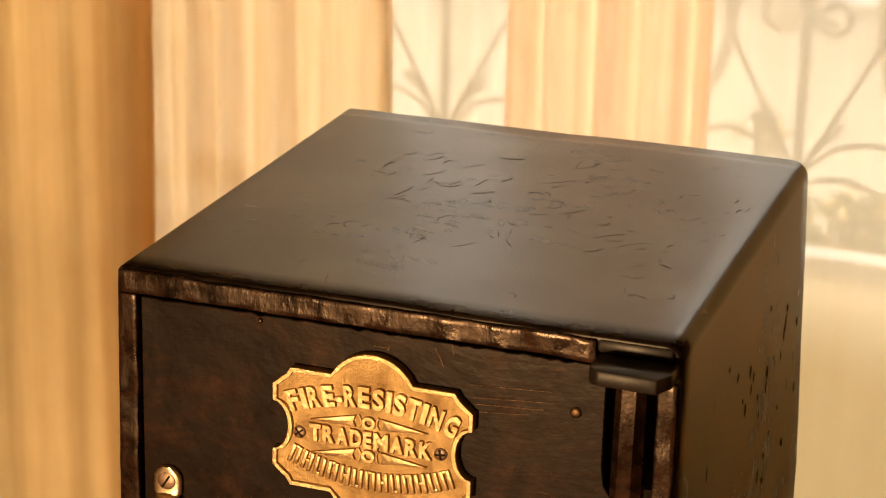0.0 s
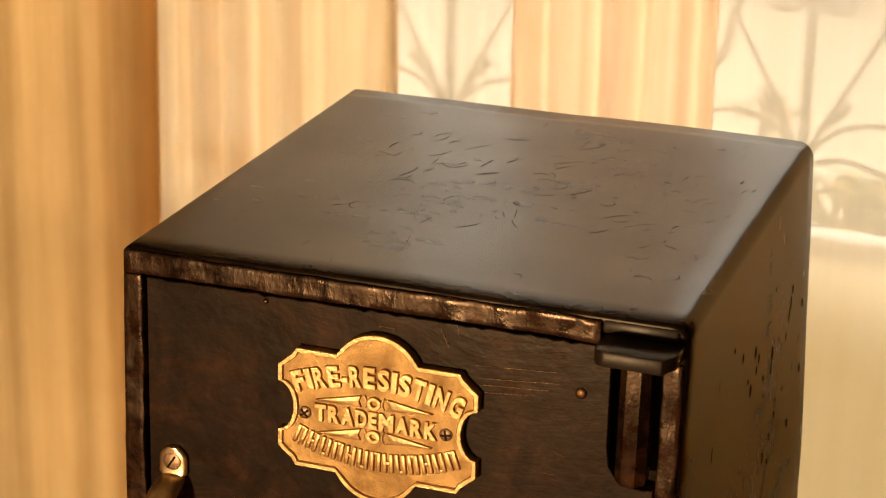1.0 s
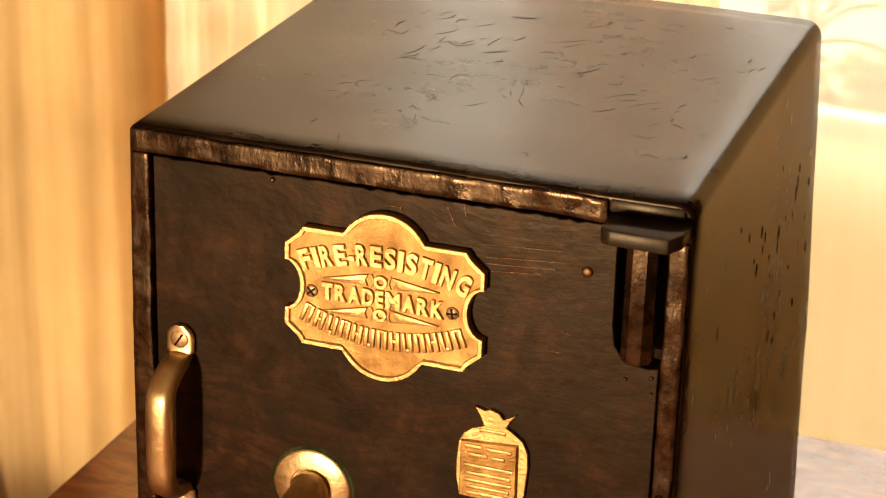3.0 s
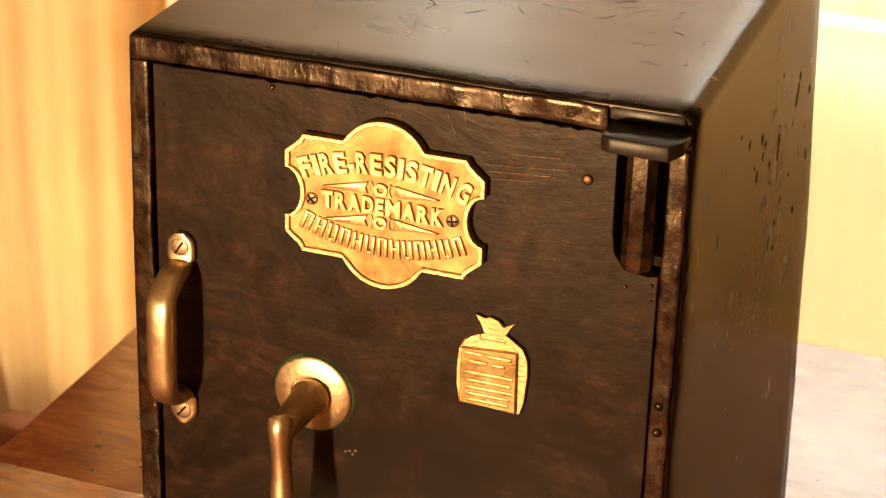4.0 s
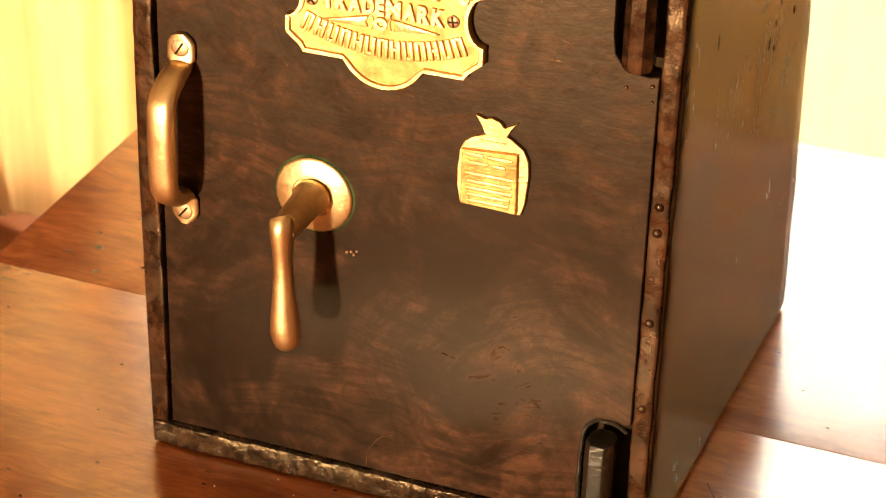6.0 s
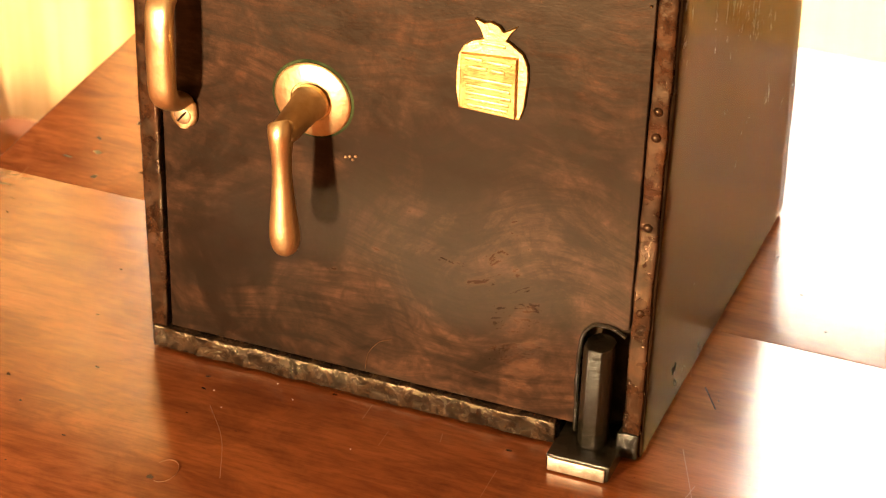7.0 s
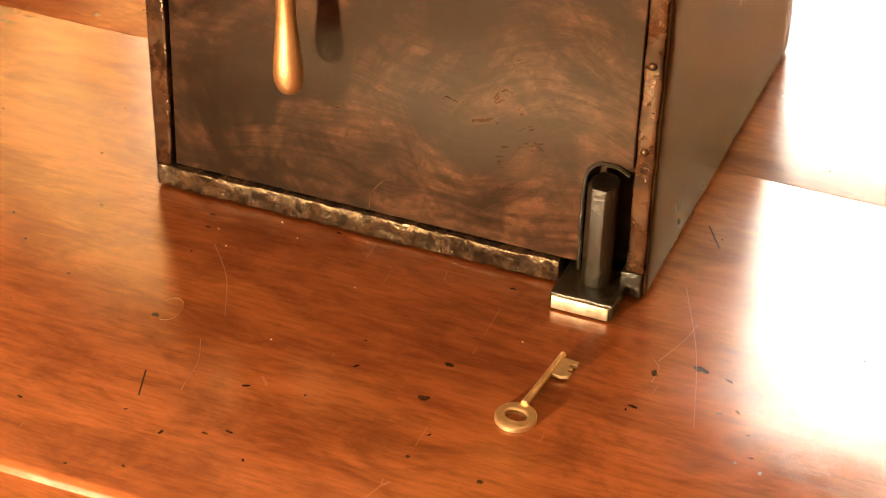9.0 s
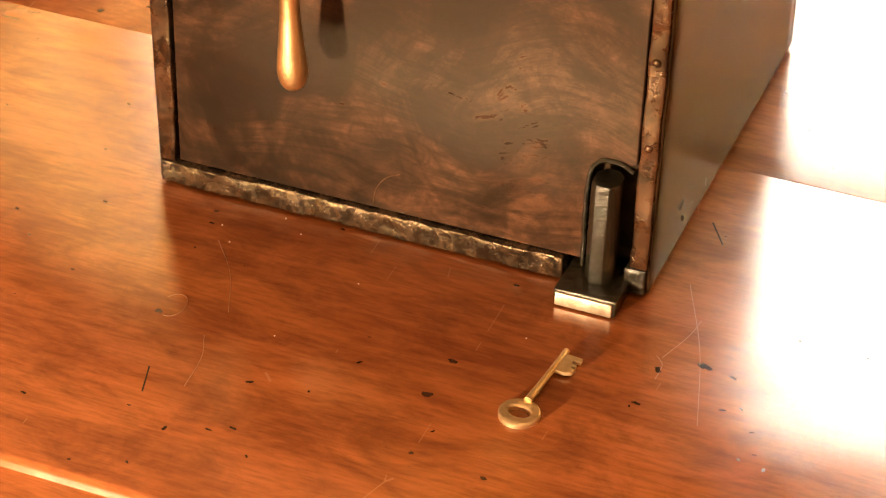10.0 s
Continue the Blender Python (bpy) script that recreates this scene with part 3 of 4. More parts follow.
part("board", board(TY0, SEAM - 0.00005, nose_front=True), M_WOOD, table)
part("board", board(SEAM + 0.00005, TY1), M_WOOD, table)
for a in ((TX0 + 0.06, TX1 - 0.06, TY0 + 0.04, TY0 + 0.062), (TX0 + 0.06, TX1 - 0.06, TY1 - 0.072, TY1 - 0.05),
          (TX0 + 0.05, TX0 + 0.072, TY0 + 0.062, TY1 - 0.072), (TX1 - 0.072, TX1 - 0.05, TY0 + 0.062, TY1 - 0.072)):
    part("apron", box(bmesh.new(), *a, -0.13, TOP - 0.0225, 0.002), M_WOOD, table)
for x in (TX0 + 0.05, TX1 - 0.11):
    for y in (TY0 + 0.04, TY1 - 0.11):
        part("leg", box(bmesh.new(), x, x + 0.055, y, y + 0.055, FLOOR_Z, TOP - 0.0226, 0.004), M_WOOD, table)


# ---- the safe ----
SW, SD, SH = 0.36, 0.3515, 0.454
CORNERS = {  # the dented case is not quite square: (right, back, top) -> place
    (0, 0, 0): (-0.003, 0.0, 0.001), (1, 0, 0): (0.3575, 0.0, 0.0005), (0, 1, 0): (-0.002, 0.351, 0.0005), (1, 1, 0): (0.361, 0.350, 0.0005),
    (0, 0, 1): (0.0003, -0.0012, 0.4505), (1, 0, 1): (0.3652, 0.0005, 0.4548), (0, 1, 1): (0.0025, 0.3527, 0.454), (1, 1, 1): (0.3535, 0.352, 0.4605),
}


def settle(ob):
    """Bends a part of the safe with its uneven case."""
    for v in ob.data.vertices:
        a, b, c = v.co.x / SW, v.co.y / SD, v.co.z / SH
        out = Vector((0, 0, 0))
        for (i, j, k), q in CORNERS.items():
            out += Vector(q) * (a if i else 1 - a) * (b if j else 1 - b) * (c if k else 1 - c)
        belly = math.sin(math.pi * min(1.0, max(0.0, c))) if c < 1 else 0.0
        out.x += 0.0018 * belly * (min(1.0, max(0.0, (a - 0.95) / 0.05)) * b - 1.3 * min(1.0, max(0.0, 1 - a / 0.035)) * (1 - b))
        v.co = out
    ob.data.update()
    return ob


safe = thing("safe", "old black-painted steel safe with brass fittings on a wooden table", "safe")


def case_shell():
    """Bent sheet over top and sides, with softly rounded long edges, open at the front."""
    b = bmesh.new()
    r_left, r_right, n = 0.006, 0.011, 7
    sec = [(0.003, -0.0055), (0.0008, -0.003), (0.0, 0.001)]
    sec += [(0.0, SH * k / 14) for k in range(1, 13)]
    for k in range(n + 1):
        a = math.pi - math.pi / 2 * k / n
        sec.append((r_left + r_left * math.cos(a), SH - r_left + r_left * math.sin(a)))
    sec += [(SW * k / 16, SH) for k in range(1, 16)]
    for k in range(n + 1):
        a = math.pi / 2 - math.pi / 2 * k / n
        sec.append((SW - r_right + r_right * math.cos(a), SH - r_right + r_right * math.sin(a)))
    sec += [(SW, SH * k / 14) for k in range(12, 0, -1)] + [(SW, 0.001), (SW - 0.0005, -0.0035)]
    ys = [0.0, 0.0006, 0.002] + [0.002 + (SD - 0.004) * k / 18 for k in range(1, 18)] + [SD - 0.002, SD]
    rows = []
    for i, y in enumerate(ys):
        e = {0: 0.0018, 1: 0.0006, len(ys) - 1: 0.002}.get(i, 0.0)
        row = []
        for x, z in sec:
            p = Vector((x + (x / SW - 0.5) * 0.0045 - 0.0004, y * 1.006, z + (0.0018 if z > SH * 0.9 else 0.0)))
            inward = Vector((SW / 2 - x, 0, (SH / 2 - z)))
            if e:
                p += Vector((math.copysign(min(e, abs(inward.x)), inward.x) if abs(inward.x) > SW / 2 - 0.013 else 0, 0,
                             -e if z > SH - 0.013 else 0))
            w = 0.0011 * noise.noise(p * 9) + 0.0006 * noise.noise(p * 26)
            p += Vector((w if 0.0 < y else w * 0.3, 0, 1.2 * w))
            row.append(b.verts.new(p))
        rows.append(row)
    for r, q in zip(rows, rows[1:]):
        for k in range(len(sec) - 1):
            b.faces.new((r[k], r[k + 1], q[k + 1], q[k]))
    b.faces.new(rows[-1])
    back = [v for v in rows[0]]
    inner = [b.verts.new((min(max(v.co.x, 0.004), SW - 0.004), v.co.y + 0.0005, min(v.co.z, SH - 0.004))) for v in back]
    deep = [b.verts.new((v.co.x, 0.06, v.co.z)) for v in inner]
    for k in range(len(sec) - 1):
        b.faces.new((back[k], back[k + 1], inner[k + 1], inner[k]))
        b.faces.new((inner[k], inner[k + 1], deep[k + 1], deep[k]))
    b.faces.new((rows[0][0], rows[0][-1], rows[-1][-1], rows[-1][0]))
    return b


settle(part("case", case_shell(), M_BODY, safe, "smooth dark sheet-steel case", 50))
settle(part("inner_wall", box(bmesh.new(), 0.004, SW - 0.004, 0.022, 0.05, 0.003, SH - 0.004), M_CUT, safe))


settle(part("hinge_pocket", box(bmesh.new(), 0.3145, 0.3478, 0.013, 0.0218, 0.013, 0.440), M_CUT, safe))


def strip(x0, x1, z0, z1, seed, y0=-0.0025):
    """A lumpy bar of the front frame."""
    b = box(bmesh.new(), x0, x1, y0, 0.021, z0, z1, 0.0012, 2, (max(4, int((x1 - x0) / 0.005)), 1, max(4, int((z1 - z0) / 0.005))))
    lumps(b, 0.0009, 45, seed)
    lumps(b, 0.0003, 150, seed)
    return b


for x0, x1, z0, z1 in ((-0.0006, 0.3096, 0.4385, 0.4535), (-0.0006, 0.0115, 0.0115, 0.4383), (0.3480, 0.3602, 0.0165, 0.4325)):
    settle(part("frame_bar", strip(x0, x1, z0, z1, x0 * 50 + z0 * 9), M_RIM, safe, "lumpy painted frame bar", 24))
b = strip(0.0010, 0.3027, -0.0058, 0.0116, 2.0, -0.0045)
lumps(b, 0.0009, 110, 5.0)
settle(part("frame_bar", b, M_DRIP, safe, "glossy lumpy black frame bar", 24))
# the folded lip above the upper hinge, set back
b = box(bmesh.new(), 0.3098, 0.3560, -0.0012, 0.02, 0.4448, 0.4535, 0.0022)
settle(part("lip", b, M_LUG, safe, "", 24))


def door_outline():
    """The door leaf, stepped in at the right for both hinges, with a ragged upper edge."""
    o = [(0.0135, 0.0125)]
    o += [(0.3145, 0.0125), (0.3142, 0.078)]
    o += [(0.3160 + 0.012 * (1 - math.cos(a)), 0.0825 + 0.012 * math.sin(a)) for a in (0.3, 0.8, 1.3)]
    o += [(0.3405, 0.0945), (0.3465, 0.0965), (0.3465, 0.3480)]
    o += [(0.340, 0.3470), (0.330, 0.3480), (0.3225, 0.3530), (0.3185, 0.3590), (0.3168, 0.372), (0.3165, 0.4355)]
    for k in range(1, 60):
        x = 0.3165 + (0.0135 - 0.3165) * k / 60
        o.append((x, 0.4362 + 0.0013 * noise.noise(Vector((x * 130, 0, 0))) - 0.0010 * (1 if k % 13 == 5 else 0)))
    o.append((0.0135, 0.4362))
    return o


def door_leaf():
    b = plate_shape(bmesh.new(), door_outline(), 0.0, 0.0212, 0.0008)
    return b


door = settle(part("door", door_leaf(), M_DOOR, safe, "scuffed black lacquered door leaf", 12))


def rivet(x, z, r=0.0035, h=0.0022, mat=M_DOOR, name="rivet"):
    prof = [(r, -0.001), (r, 0.0003)] + [(r * math.cos(a), 0.0003 + h * math.sin(a)) for a in (0.3, 0.7, 1.1, 1.4)]
    ob = part(name, turned(bmesh.new(), (x, 0.0, z), prof, 14), mat, door)
    settle(ob)


rivet(0.2990, 0.4040, 0.0036, 0.0013, M_RUB)
for q in ((0.3264, 0.338, 0.0013, 0.0010, M_RUB), (0.3425, 0.3415, 0.0014, 0.0011, M_RUB), (0.0955, 0.4322, 0.0018, 0.0014, M_RUB), (0.343, 0.331, 0.0010, 0.0009, M_RUB)):
    rivet(*q)
for z in (0.262, 0.2435, 0.178, 0.113):
    b = bmesh.new()
    turned(b, (0.3535, -0.0022, z), [(0.0032, -0.001), (0.0032, 0.0004), (0.0024, 0.0014), (0.001, 0.0019)], 12)
    settle(part("weld_bead", b, M_RIM, safe))
# scored lines, burrs and a rubbed ring on the leaf
def burr(points, r=0.0003, name="scored_line"):
    line = smooth_path([(x, -0.0001, z) for x, z in points], 4) if len(points) > 2 else [Vector((x, -0.0001, z)) for x, z in points]
    b = sweep(bmesh.new(), line, [(r, r * 0.7)] * len(line), 6, 2, (0, 1, 0))
    settle(part(name, b, M_RUB, door))


for p, q in (((0.2331, 0.4114), (0.2834, 0.4147)), ((0.2351, 0.4032), (0.2855, 0.4077)), ((0.2371, 0.3942), (0.2697, 0.3975)),
             ((0.2360, 0.3990), (0.2790, 0.4022)), ((0.2100, 0.4322), (0.2153, 0.4202)), ((0.2205, 0.4358), (0.2218, 0.4279)),
             ((0.2854, 0.3619), (0.2908, 0.3610)), ((0.1701, 0.4255), (0.1712, 0.4290)), ((0.1795, 0.4250), (0.1806, 0.4285)), ((0.1704, 0.4272), (0.1803, 0.4268)),
             ((0.2790, 0.3480), (0.2850, 0.3476))):
    burr((p, q))
burr(((0.1618, 0.0154), (0.1640, 0.0290), (0.1715, 0.0400), (0.1811, 0.0451)), 0.0004, "rubbed_mark")
for dx, dz in ((0, 0), (0.004, 0.001), (-0.003, -0.001), (0.002, -0.002)):
    rivet(0.1495 + dx, 0.1832 + dz, 0.0011, 0.0009, M_SCREW, "bare_speck")


# hinges
def hinge_pin(x0, x1, y0, y1, z0, z1):
    """An eight-sided bar with a rounded lower end."""
    cx, cy, a, c = (x0 + x1) / 2, (y0 + y1) / 2, (x1 - x0) / 2, (y1 - y0) / 2
    zs = [z0, z0 + 0.0012, z0 + 0.004, z1 - 0.004, z1]
    k = [0.72, 0.92, 1.0, 1.0, 0.96]
    b = bmesh.new()
    sweep(b, [(cx, cy, z) for z in zs], [(a * q, c * q) for q in k], 8, 2.3)
    lumps(b, 0.0003, 130)
    return b


settle(part("hinge_pin", hinge_pin(0.3242, 0.3440, -0.0150, 0.0060, 0.3535, 0.4370), M_RIM, safe, "eight-sided painted hinge bar"))
bk = [(0.3105, 0.012), (0.3105, -0.018), (0.3125, -0.0235), (0.3170, -0.0260), (0.3530, -0.0265), (0.3590, -0.0150), (0.3600, 0.012)]
b = bmesh.new()
lo = [b.verts.new((x, y, 0.4345)) for x, y in bk]
hi = [b.verts.new((x, y, 0.4445)) for x, y in bk]
b.faces.new(hi)
b.faces.new(list(reversed(lo)))
for k in range(len(bk)):
    b.faces.new((lo[k], lo[(k + 1) % len(bk)], hi[(k + 1) % len(bk)], hi[k]))
bmesh.ops.bevel(b, geom=list(b.edges), offset=0.0016, segments=2, profile=0.5, affect="EDGES")
lumps(b, 0.0004, 90)
settle(part("hinge_lug", b, M_LUG, safe, "worn black hinge lug", 24))

lower = settle(part("hinge_pin", hinge_pin(0.3195, 0.3400, -0.0185, 0.0060, 0.0055, 0.0860), M_HINGE, safe, "glossy black hinge bar"))
b = bmesh.new()
rim = smooth_path([(0.3150, -0.001, 0.008), (0.3140, -0.001, 0.05), (0.3152, -0.001, 0.082), (0.322, -0.001, 0.0945), (0.334, -0.001, 0.0960), (0.3445, 0.0, 0.0910)], 6)
sweep(b, rim, [(0.0017, 0.0016)] * len(rim), 8, 2, (0, 1, 0))
lumps(b, 0.0009, 120)
settle(part("weld_bead", b, M_HINGE, safe))
b = bmesh.new()
box(b, 0.3055, 0.3495, -0.0305, 0.012, -0.0068, 0.0060, 0.0016, 2, (4, 4, 1))
lumps(b, 0.0006, 70)
lug = settle(part("hinge_lug", b, M_HINGE, safe, "black foot lug below the hinge"))
settle(part("worn_face", box(bmesh.new(), 0.3070, 0.3470, -0.0325, -0.0300, -0.0062, 0.0042, 0.0009), M_BARE, lug, "bare bright metal front of the lug"))
settle(part("corner_block", strip(0.3455, 0.3600, -0.0030, 0.0160, 4.0, -0.004), M_HINGE, safe))

# ---- old scratches and chips in the paint of the case ----
case = [o for o in safe.children if o.name.startswith("case")][0]


def wave(p):
    return 0.0011 * noise.noise(p * 9) + 0.0006 * noise.noise(p * 26)


def on_top(x, y):
    p = Vector((x + (x / SW - 0.5) * 0.0045 - 0.0004, y * 1.006, SH + 0.0018))
    w = wave(p)
    return p + Vector((w, 0, 1.2 * w + 0.00005))


def on_side(y, z):
    p = Vector((SW + 0.00185, y * 1.006, z))
    w = wave(p)
    return p + Vector((w + 0.00005, 0, 1.2 * w))


def score(points, r, name="scratch", mat=M_CUT):
    b = sweep(bmesh.new(), points, [(r * (0.4 if k in (0, len(points) - 1) else 1.0),) * 2 for k in range(len(points))], 5, 2, (0.3, 0.2, 0.9))
    settle(part(name, b, mat, case))


rs = random.Random(5)
for k in range(130):
    if k < 52:   # crossing strokes in the middle
        x, y, a, l = rs.gauss(0.16, 0.05), rs.gauss(0.19, 0.06), rs.gauss(1.0, 0.45), rs.uniform(0.005, 0.026)
    elif k < 88:  # scuffs along the far and the right-hand edge
        x, y, a, l = rs.uniform(0.30, 0.343), rs.uniform(0.05, 0.33), rs.gauss(1.2, 0.6), rs.uniform(0.003, 0.010)
    else:
        x, y, a, l = rs.uniform(0.03, 0.33), rs.uniform(0.02, 0.33), rs.uniform(0, 3.14), rs.uniform(0.003, 0.014)
    bend = rs.gauss(0, 0.7)
    pts = []
    for j in range(6):
        s = j / 5 - 0.5
        q = on_top(min(0.345, max(0.012, x + l * s * math.cos(a + bend * s))), min(0.345, max(0.006, y + l * s * math.sin(a + bend * s))))
        pts.append(q)
    score(pts, rs.uniform(0.00009, 0.00024))
for k in range(30):
    y, z = rs.gauss(0.235, 0.06), rs.gauss(0.335, 0.035)
    y = min(0.33, max(0.03, y))
    l = rs.uniform(0.003, 0.011)
    score([on_side(y + 0.15 * l * j / 3, z + l * (j / 3 - 0.5)) for j in range(4)], rs.uniform(0.0003, 0.0007), "paint_chip")

# ---- brass name plate ----
PX, PZ = 0.1716, 0.3662


def plate_outline(shrink=0.0):
    """A quarter of the outline, mirrored: lobe above, chamfered corner, scooped side."""
    a, c, u = 0.0265, 0.0405, 0.0657
    q = []
    r = 0.0295
    start = math.asin(a / r)
    for k in range(8):
        g = start * k / 7
        q.append(((r - shrink) * math.sin(g), 0.057 - r + (r - shrink) * math.cos(g)))
    q[-1] = (a + shrink * 0.15, c - shrink)
    q += [(0.0535 - shrink * 0.4, c - shrink), (0.0565 - shrink * 0.75, c - 0.0045 - shrink * 0.75), (u - shrink, 0.0280 - shrink * 0.4), (u - shrink, 0.0165 + shrink * 0.3)]
    for k in range(1, 6):
        g = math.pi / 2 * k / 5
        q.append((u - 0.0105 * math.sin(g) - shrink, 0.0165 * math.cos(g) * 1.0 + shrink * 0.3 * (1 - k / 5)))
    right = q + [(x, -z) for x, z in reversed(q[1:-1])] + [(0.0, -q[0][1])]
    left = [(-x, z) for x, z in reversed(right[1:-1])]
    return [(PX + x, PZ + z) for x, z in right + left]


plate = settle(part("name_plate", plate_shape(bmesh.new(), plate_outline(0.0006), -0.0042, 0.0004, 0.0004), M_FIELD, door, "cast brass plate with raised lettering", 12))
settle(part("rim", ring_shape(bmesh.new(), plate_outline(0.0), plate_outline(0.0033), -0.0060, 0.0006), M_CAST, plate, angle=30))


def font_mesh(text, size, depth):
    cu = bpy.data.curves.new("t", "FONT")
    cu.body, cu.size, cu.extrude, cu.offset = text, size, depth, 0.00062
    cu.bevel_depth, cu.bevel_resolution, cu.resolution_u = 0.00035, 1, 4
    cu.align_x = "CENTER"
    ob = bpy.data.objects.new("t", cu)
    scene.collection.objects.link(ob)
    bpy.context.view_layer.update()
    me = bpy.data.meshes.new_from_object(ob.evaluated_get(bpy.context.evaluated_depsgraph_get()))
    bpy.data.objects.remove(ob)
    return me


def letter(ch, x, z, height, width, turn, y=-0.0050, mesh=None):
    """One raised letter standing on the plate."""
    me = mesh or font_mesh(ch, height / 0.70, 0.0009)
    b = bmesh.new()
    b.from_mesh(me)
    xs = [v.co.x for v in b.verts]
    w = max(xs) - min(xs)
    mid = (max(xs) + min(xs)) / 2
    c, s = math.cos(turn), math.sin(turn)
    for v in b.verts:
        u, h, d = (v.co.x - mid) * min(1.25, width / w), v.co.y, v.co.z
        v.co = Vector((PX + x + u * c - h * s, y - d, PZ + z + u * s + h * c))
    settle(part("letter", b, M_CAST, plate, angle=30))


def arc_word(word, widths, x0, x1, rise, base, height, tall=0.0):
    total = sum(widths)
    pos = x0
    for ch, w in zip(word, widths):
        wide = (x1 - x0) * w / total
        x = pos + wide / 2
        s = x / ((x1 - x0) / 2)
        if ch != " ":
            letter(ch, x, base + rise * (1 - s * s), height, wide * 0.90, math.atan2(-2 * rise * s, (x1 - x0) / 2))
        pos += wide


arc_word("FIRE-RESISTING", (1, .5, 1, 1, .55, 1, 1, 1, .5, 1, 1, .5, 1.1, 1.1), -0.0540, 0.0548, 0.0110, 0.0104, 0.0130)
arc_word("TRADEMARK", (1, 1, 1.05, 1, .75, 1.25, 1.1, 1.05, 1.05), -0.0410, 0.0402, 0.0006, -0.0062, 0.0102)
# the lowest word is left as plain raised strokes
for k in range(13):
    x = -0.0545 + 0.1085 * (k + 0.5) / 13
    s = x / 0.052
    zc = -0.0284 + 0.0105 * s * s
    g = math.atan2(2 * 0.0105 * s, 0.052)
    for j, dx in enumerate((-0.0022, 0.0022)):
        b = box(bmesh.new(), -0.0013, 0.0013, -0.0060, -0.0040, -0.0066, 0.0066, 0.0005)
        for v in b.verts:
            u, h = v.co.x + dx, v.co.z
            v.co = Vector((PX + x + u * math.cos(g) - h * math.sin(g), v.co.y, PZ + zc + u * math.sin(g) + h * math.cos(g)))
        settle(part("stroke", b, M_CAST, plate))
    b = box(bmesh.new(), -0.0019, 0.0019, -0.0056, -0.0040, -0.0012, 0.0012, 0.0004)
    up = (0.0054, 0.0, -0.0054)[k % 3]
    for v in b.verts:
        u, h = v.co.x, v.co.z + up
        v.co = Vector((PX + x + u * math.cos(g) - h * math.sin(g), v.co.y, PZ + zc + u * math.sin(g) + h * math.cos(g)))
    settle(part("stroke", b, M_CAST, plate))
for z in (0.0108, -0.0118):
    ro = [(PX - 0.0018 + 0.0047 * math.cos(a), PZ + z + 0.0045 * math.sin(a)) for a in [math.tau * k / 20 for k in range(20)]]
    ri = [(PX - 0.0018 + 0.0020 * math.cos(a), PZ + z + 0.0019 * math.sin(a)) for a in [math.tau * k / 20 for k in range(20)]]
    settle(part("ornament_ring", ring_shape(bmesh.new(), ro, ri, -0.0060, -0.0038), M_CAST, plate))
    for s in (-1, 1):
        # a notched butt by the ring, drawn out to a point
        low = -0.0035 if s < 0 else -0.0008
        o = [(PX - 0.0018 + s * u, PZ + z + w) for u, w in ((0.0082, 0.0042), (0.0100, 0.0), (0.0084, -0.0036), (0.0385, low - 0.0002), (0.0385, low + 0.0003))]
        settle(part("ornament_dart", plate_shape(bmesh.new(), o, -0.0058, -0.0038, 0.0004), M_CAST, plate))
    for s in (-1, 1):
        # the curled bracket that holds the ring
        arc = [(PX - 0.0018 + s * (0.0064 - 0.0012 * math.cos(a * 1.6)), -0.0048, PZ + z + 0.0046 * math.sin(a)) for a in [-1.2 + 0.3 * k for k in range(9)]]
        settle(part("ornament_bracket", sweep(bmesh.new(), arc, [(0.0006, 0.0008)] * 9, 8, 2, (0, 1, 0)), M_CAST, plate))


def screw(x, z, y, r, parent, turn, cross=False, mat=M_SCREW):
    head = part("screw", turned(bmesh.new(), (x, y, z), [(r, -0.001), (r, 0.0003), (r * 0.85, 0.0008), (r * 0.3, 0.0011)], 20), mat, parent, "dull slotted screw head")
    settle(head)
    for g in ((turn, turn + math.pi / 2) if cross else (turn,)):
        b = box(bmesh.new(), -r * 0.82, r * 0.82, -0.00135, 0.0, -0.0007, 0.0007)
        for v in b.verts:
            u, h = v.co.x, v.co.z
            v.co = Vector((x + u * math.cos(g) - h * math.sin(g), y + v.co.y, z + u * math.sin(g) + h * math.cos(g)))
        settle(part("slot", b, M_CUT, head))


screw(0.1237, PZ - 0.0032, -0.0046, 0.0042, plate, 0.7, True)
screw(0.2168, PZ - 0.0022, -0.0046, 0.0042, plate, 0.15, True)

# ---- small brass tag ----
tag_out = [(0.2225, 0.2360), (0.2630, 0.2350), (0.2655, 0.2440), (0.2672, 0.2640), (0.2665, 0.2740), (0.2630, 0.2815), (0.2560, 0.2865), (0.2520, 0.2890),
           (0.2545, 0.2940), (0.2585, 0.2995), (0.2500, 0.2945), (0.2470, 0.2980), (0.2410, 0.3000), (0.2375, 0.2985), (0.2310, 0.3005), (0.2350, 0.2940), (0.2375, 0.2880), (0.2300, 0.2850),
           (0.2245, 0.2810), (0.2212, 0.2740), (0.2200, 0.2600), (0.2203, 0.2480)]
tag = settle(part("maker_tag", plate_shape(bmesh.new(), [(x + 0.002, z + 0.002) for x, z in tag_out], -0.0032, 0.0004, 0.0006), M_CAST, door, "small brass tag with worn unreadable writing", 12))
settle(part("raised_panel", plate_shape(bmesh.new(), [(0.2255, 0.2400), (0.2628, 0.2385), (0.2622, 0.2810), (0.2255, 0.2785)], -0.0060, -0.0030, 0.0006), M_FIELD, tag, angle=12))
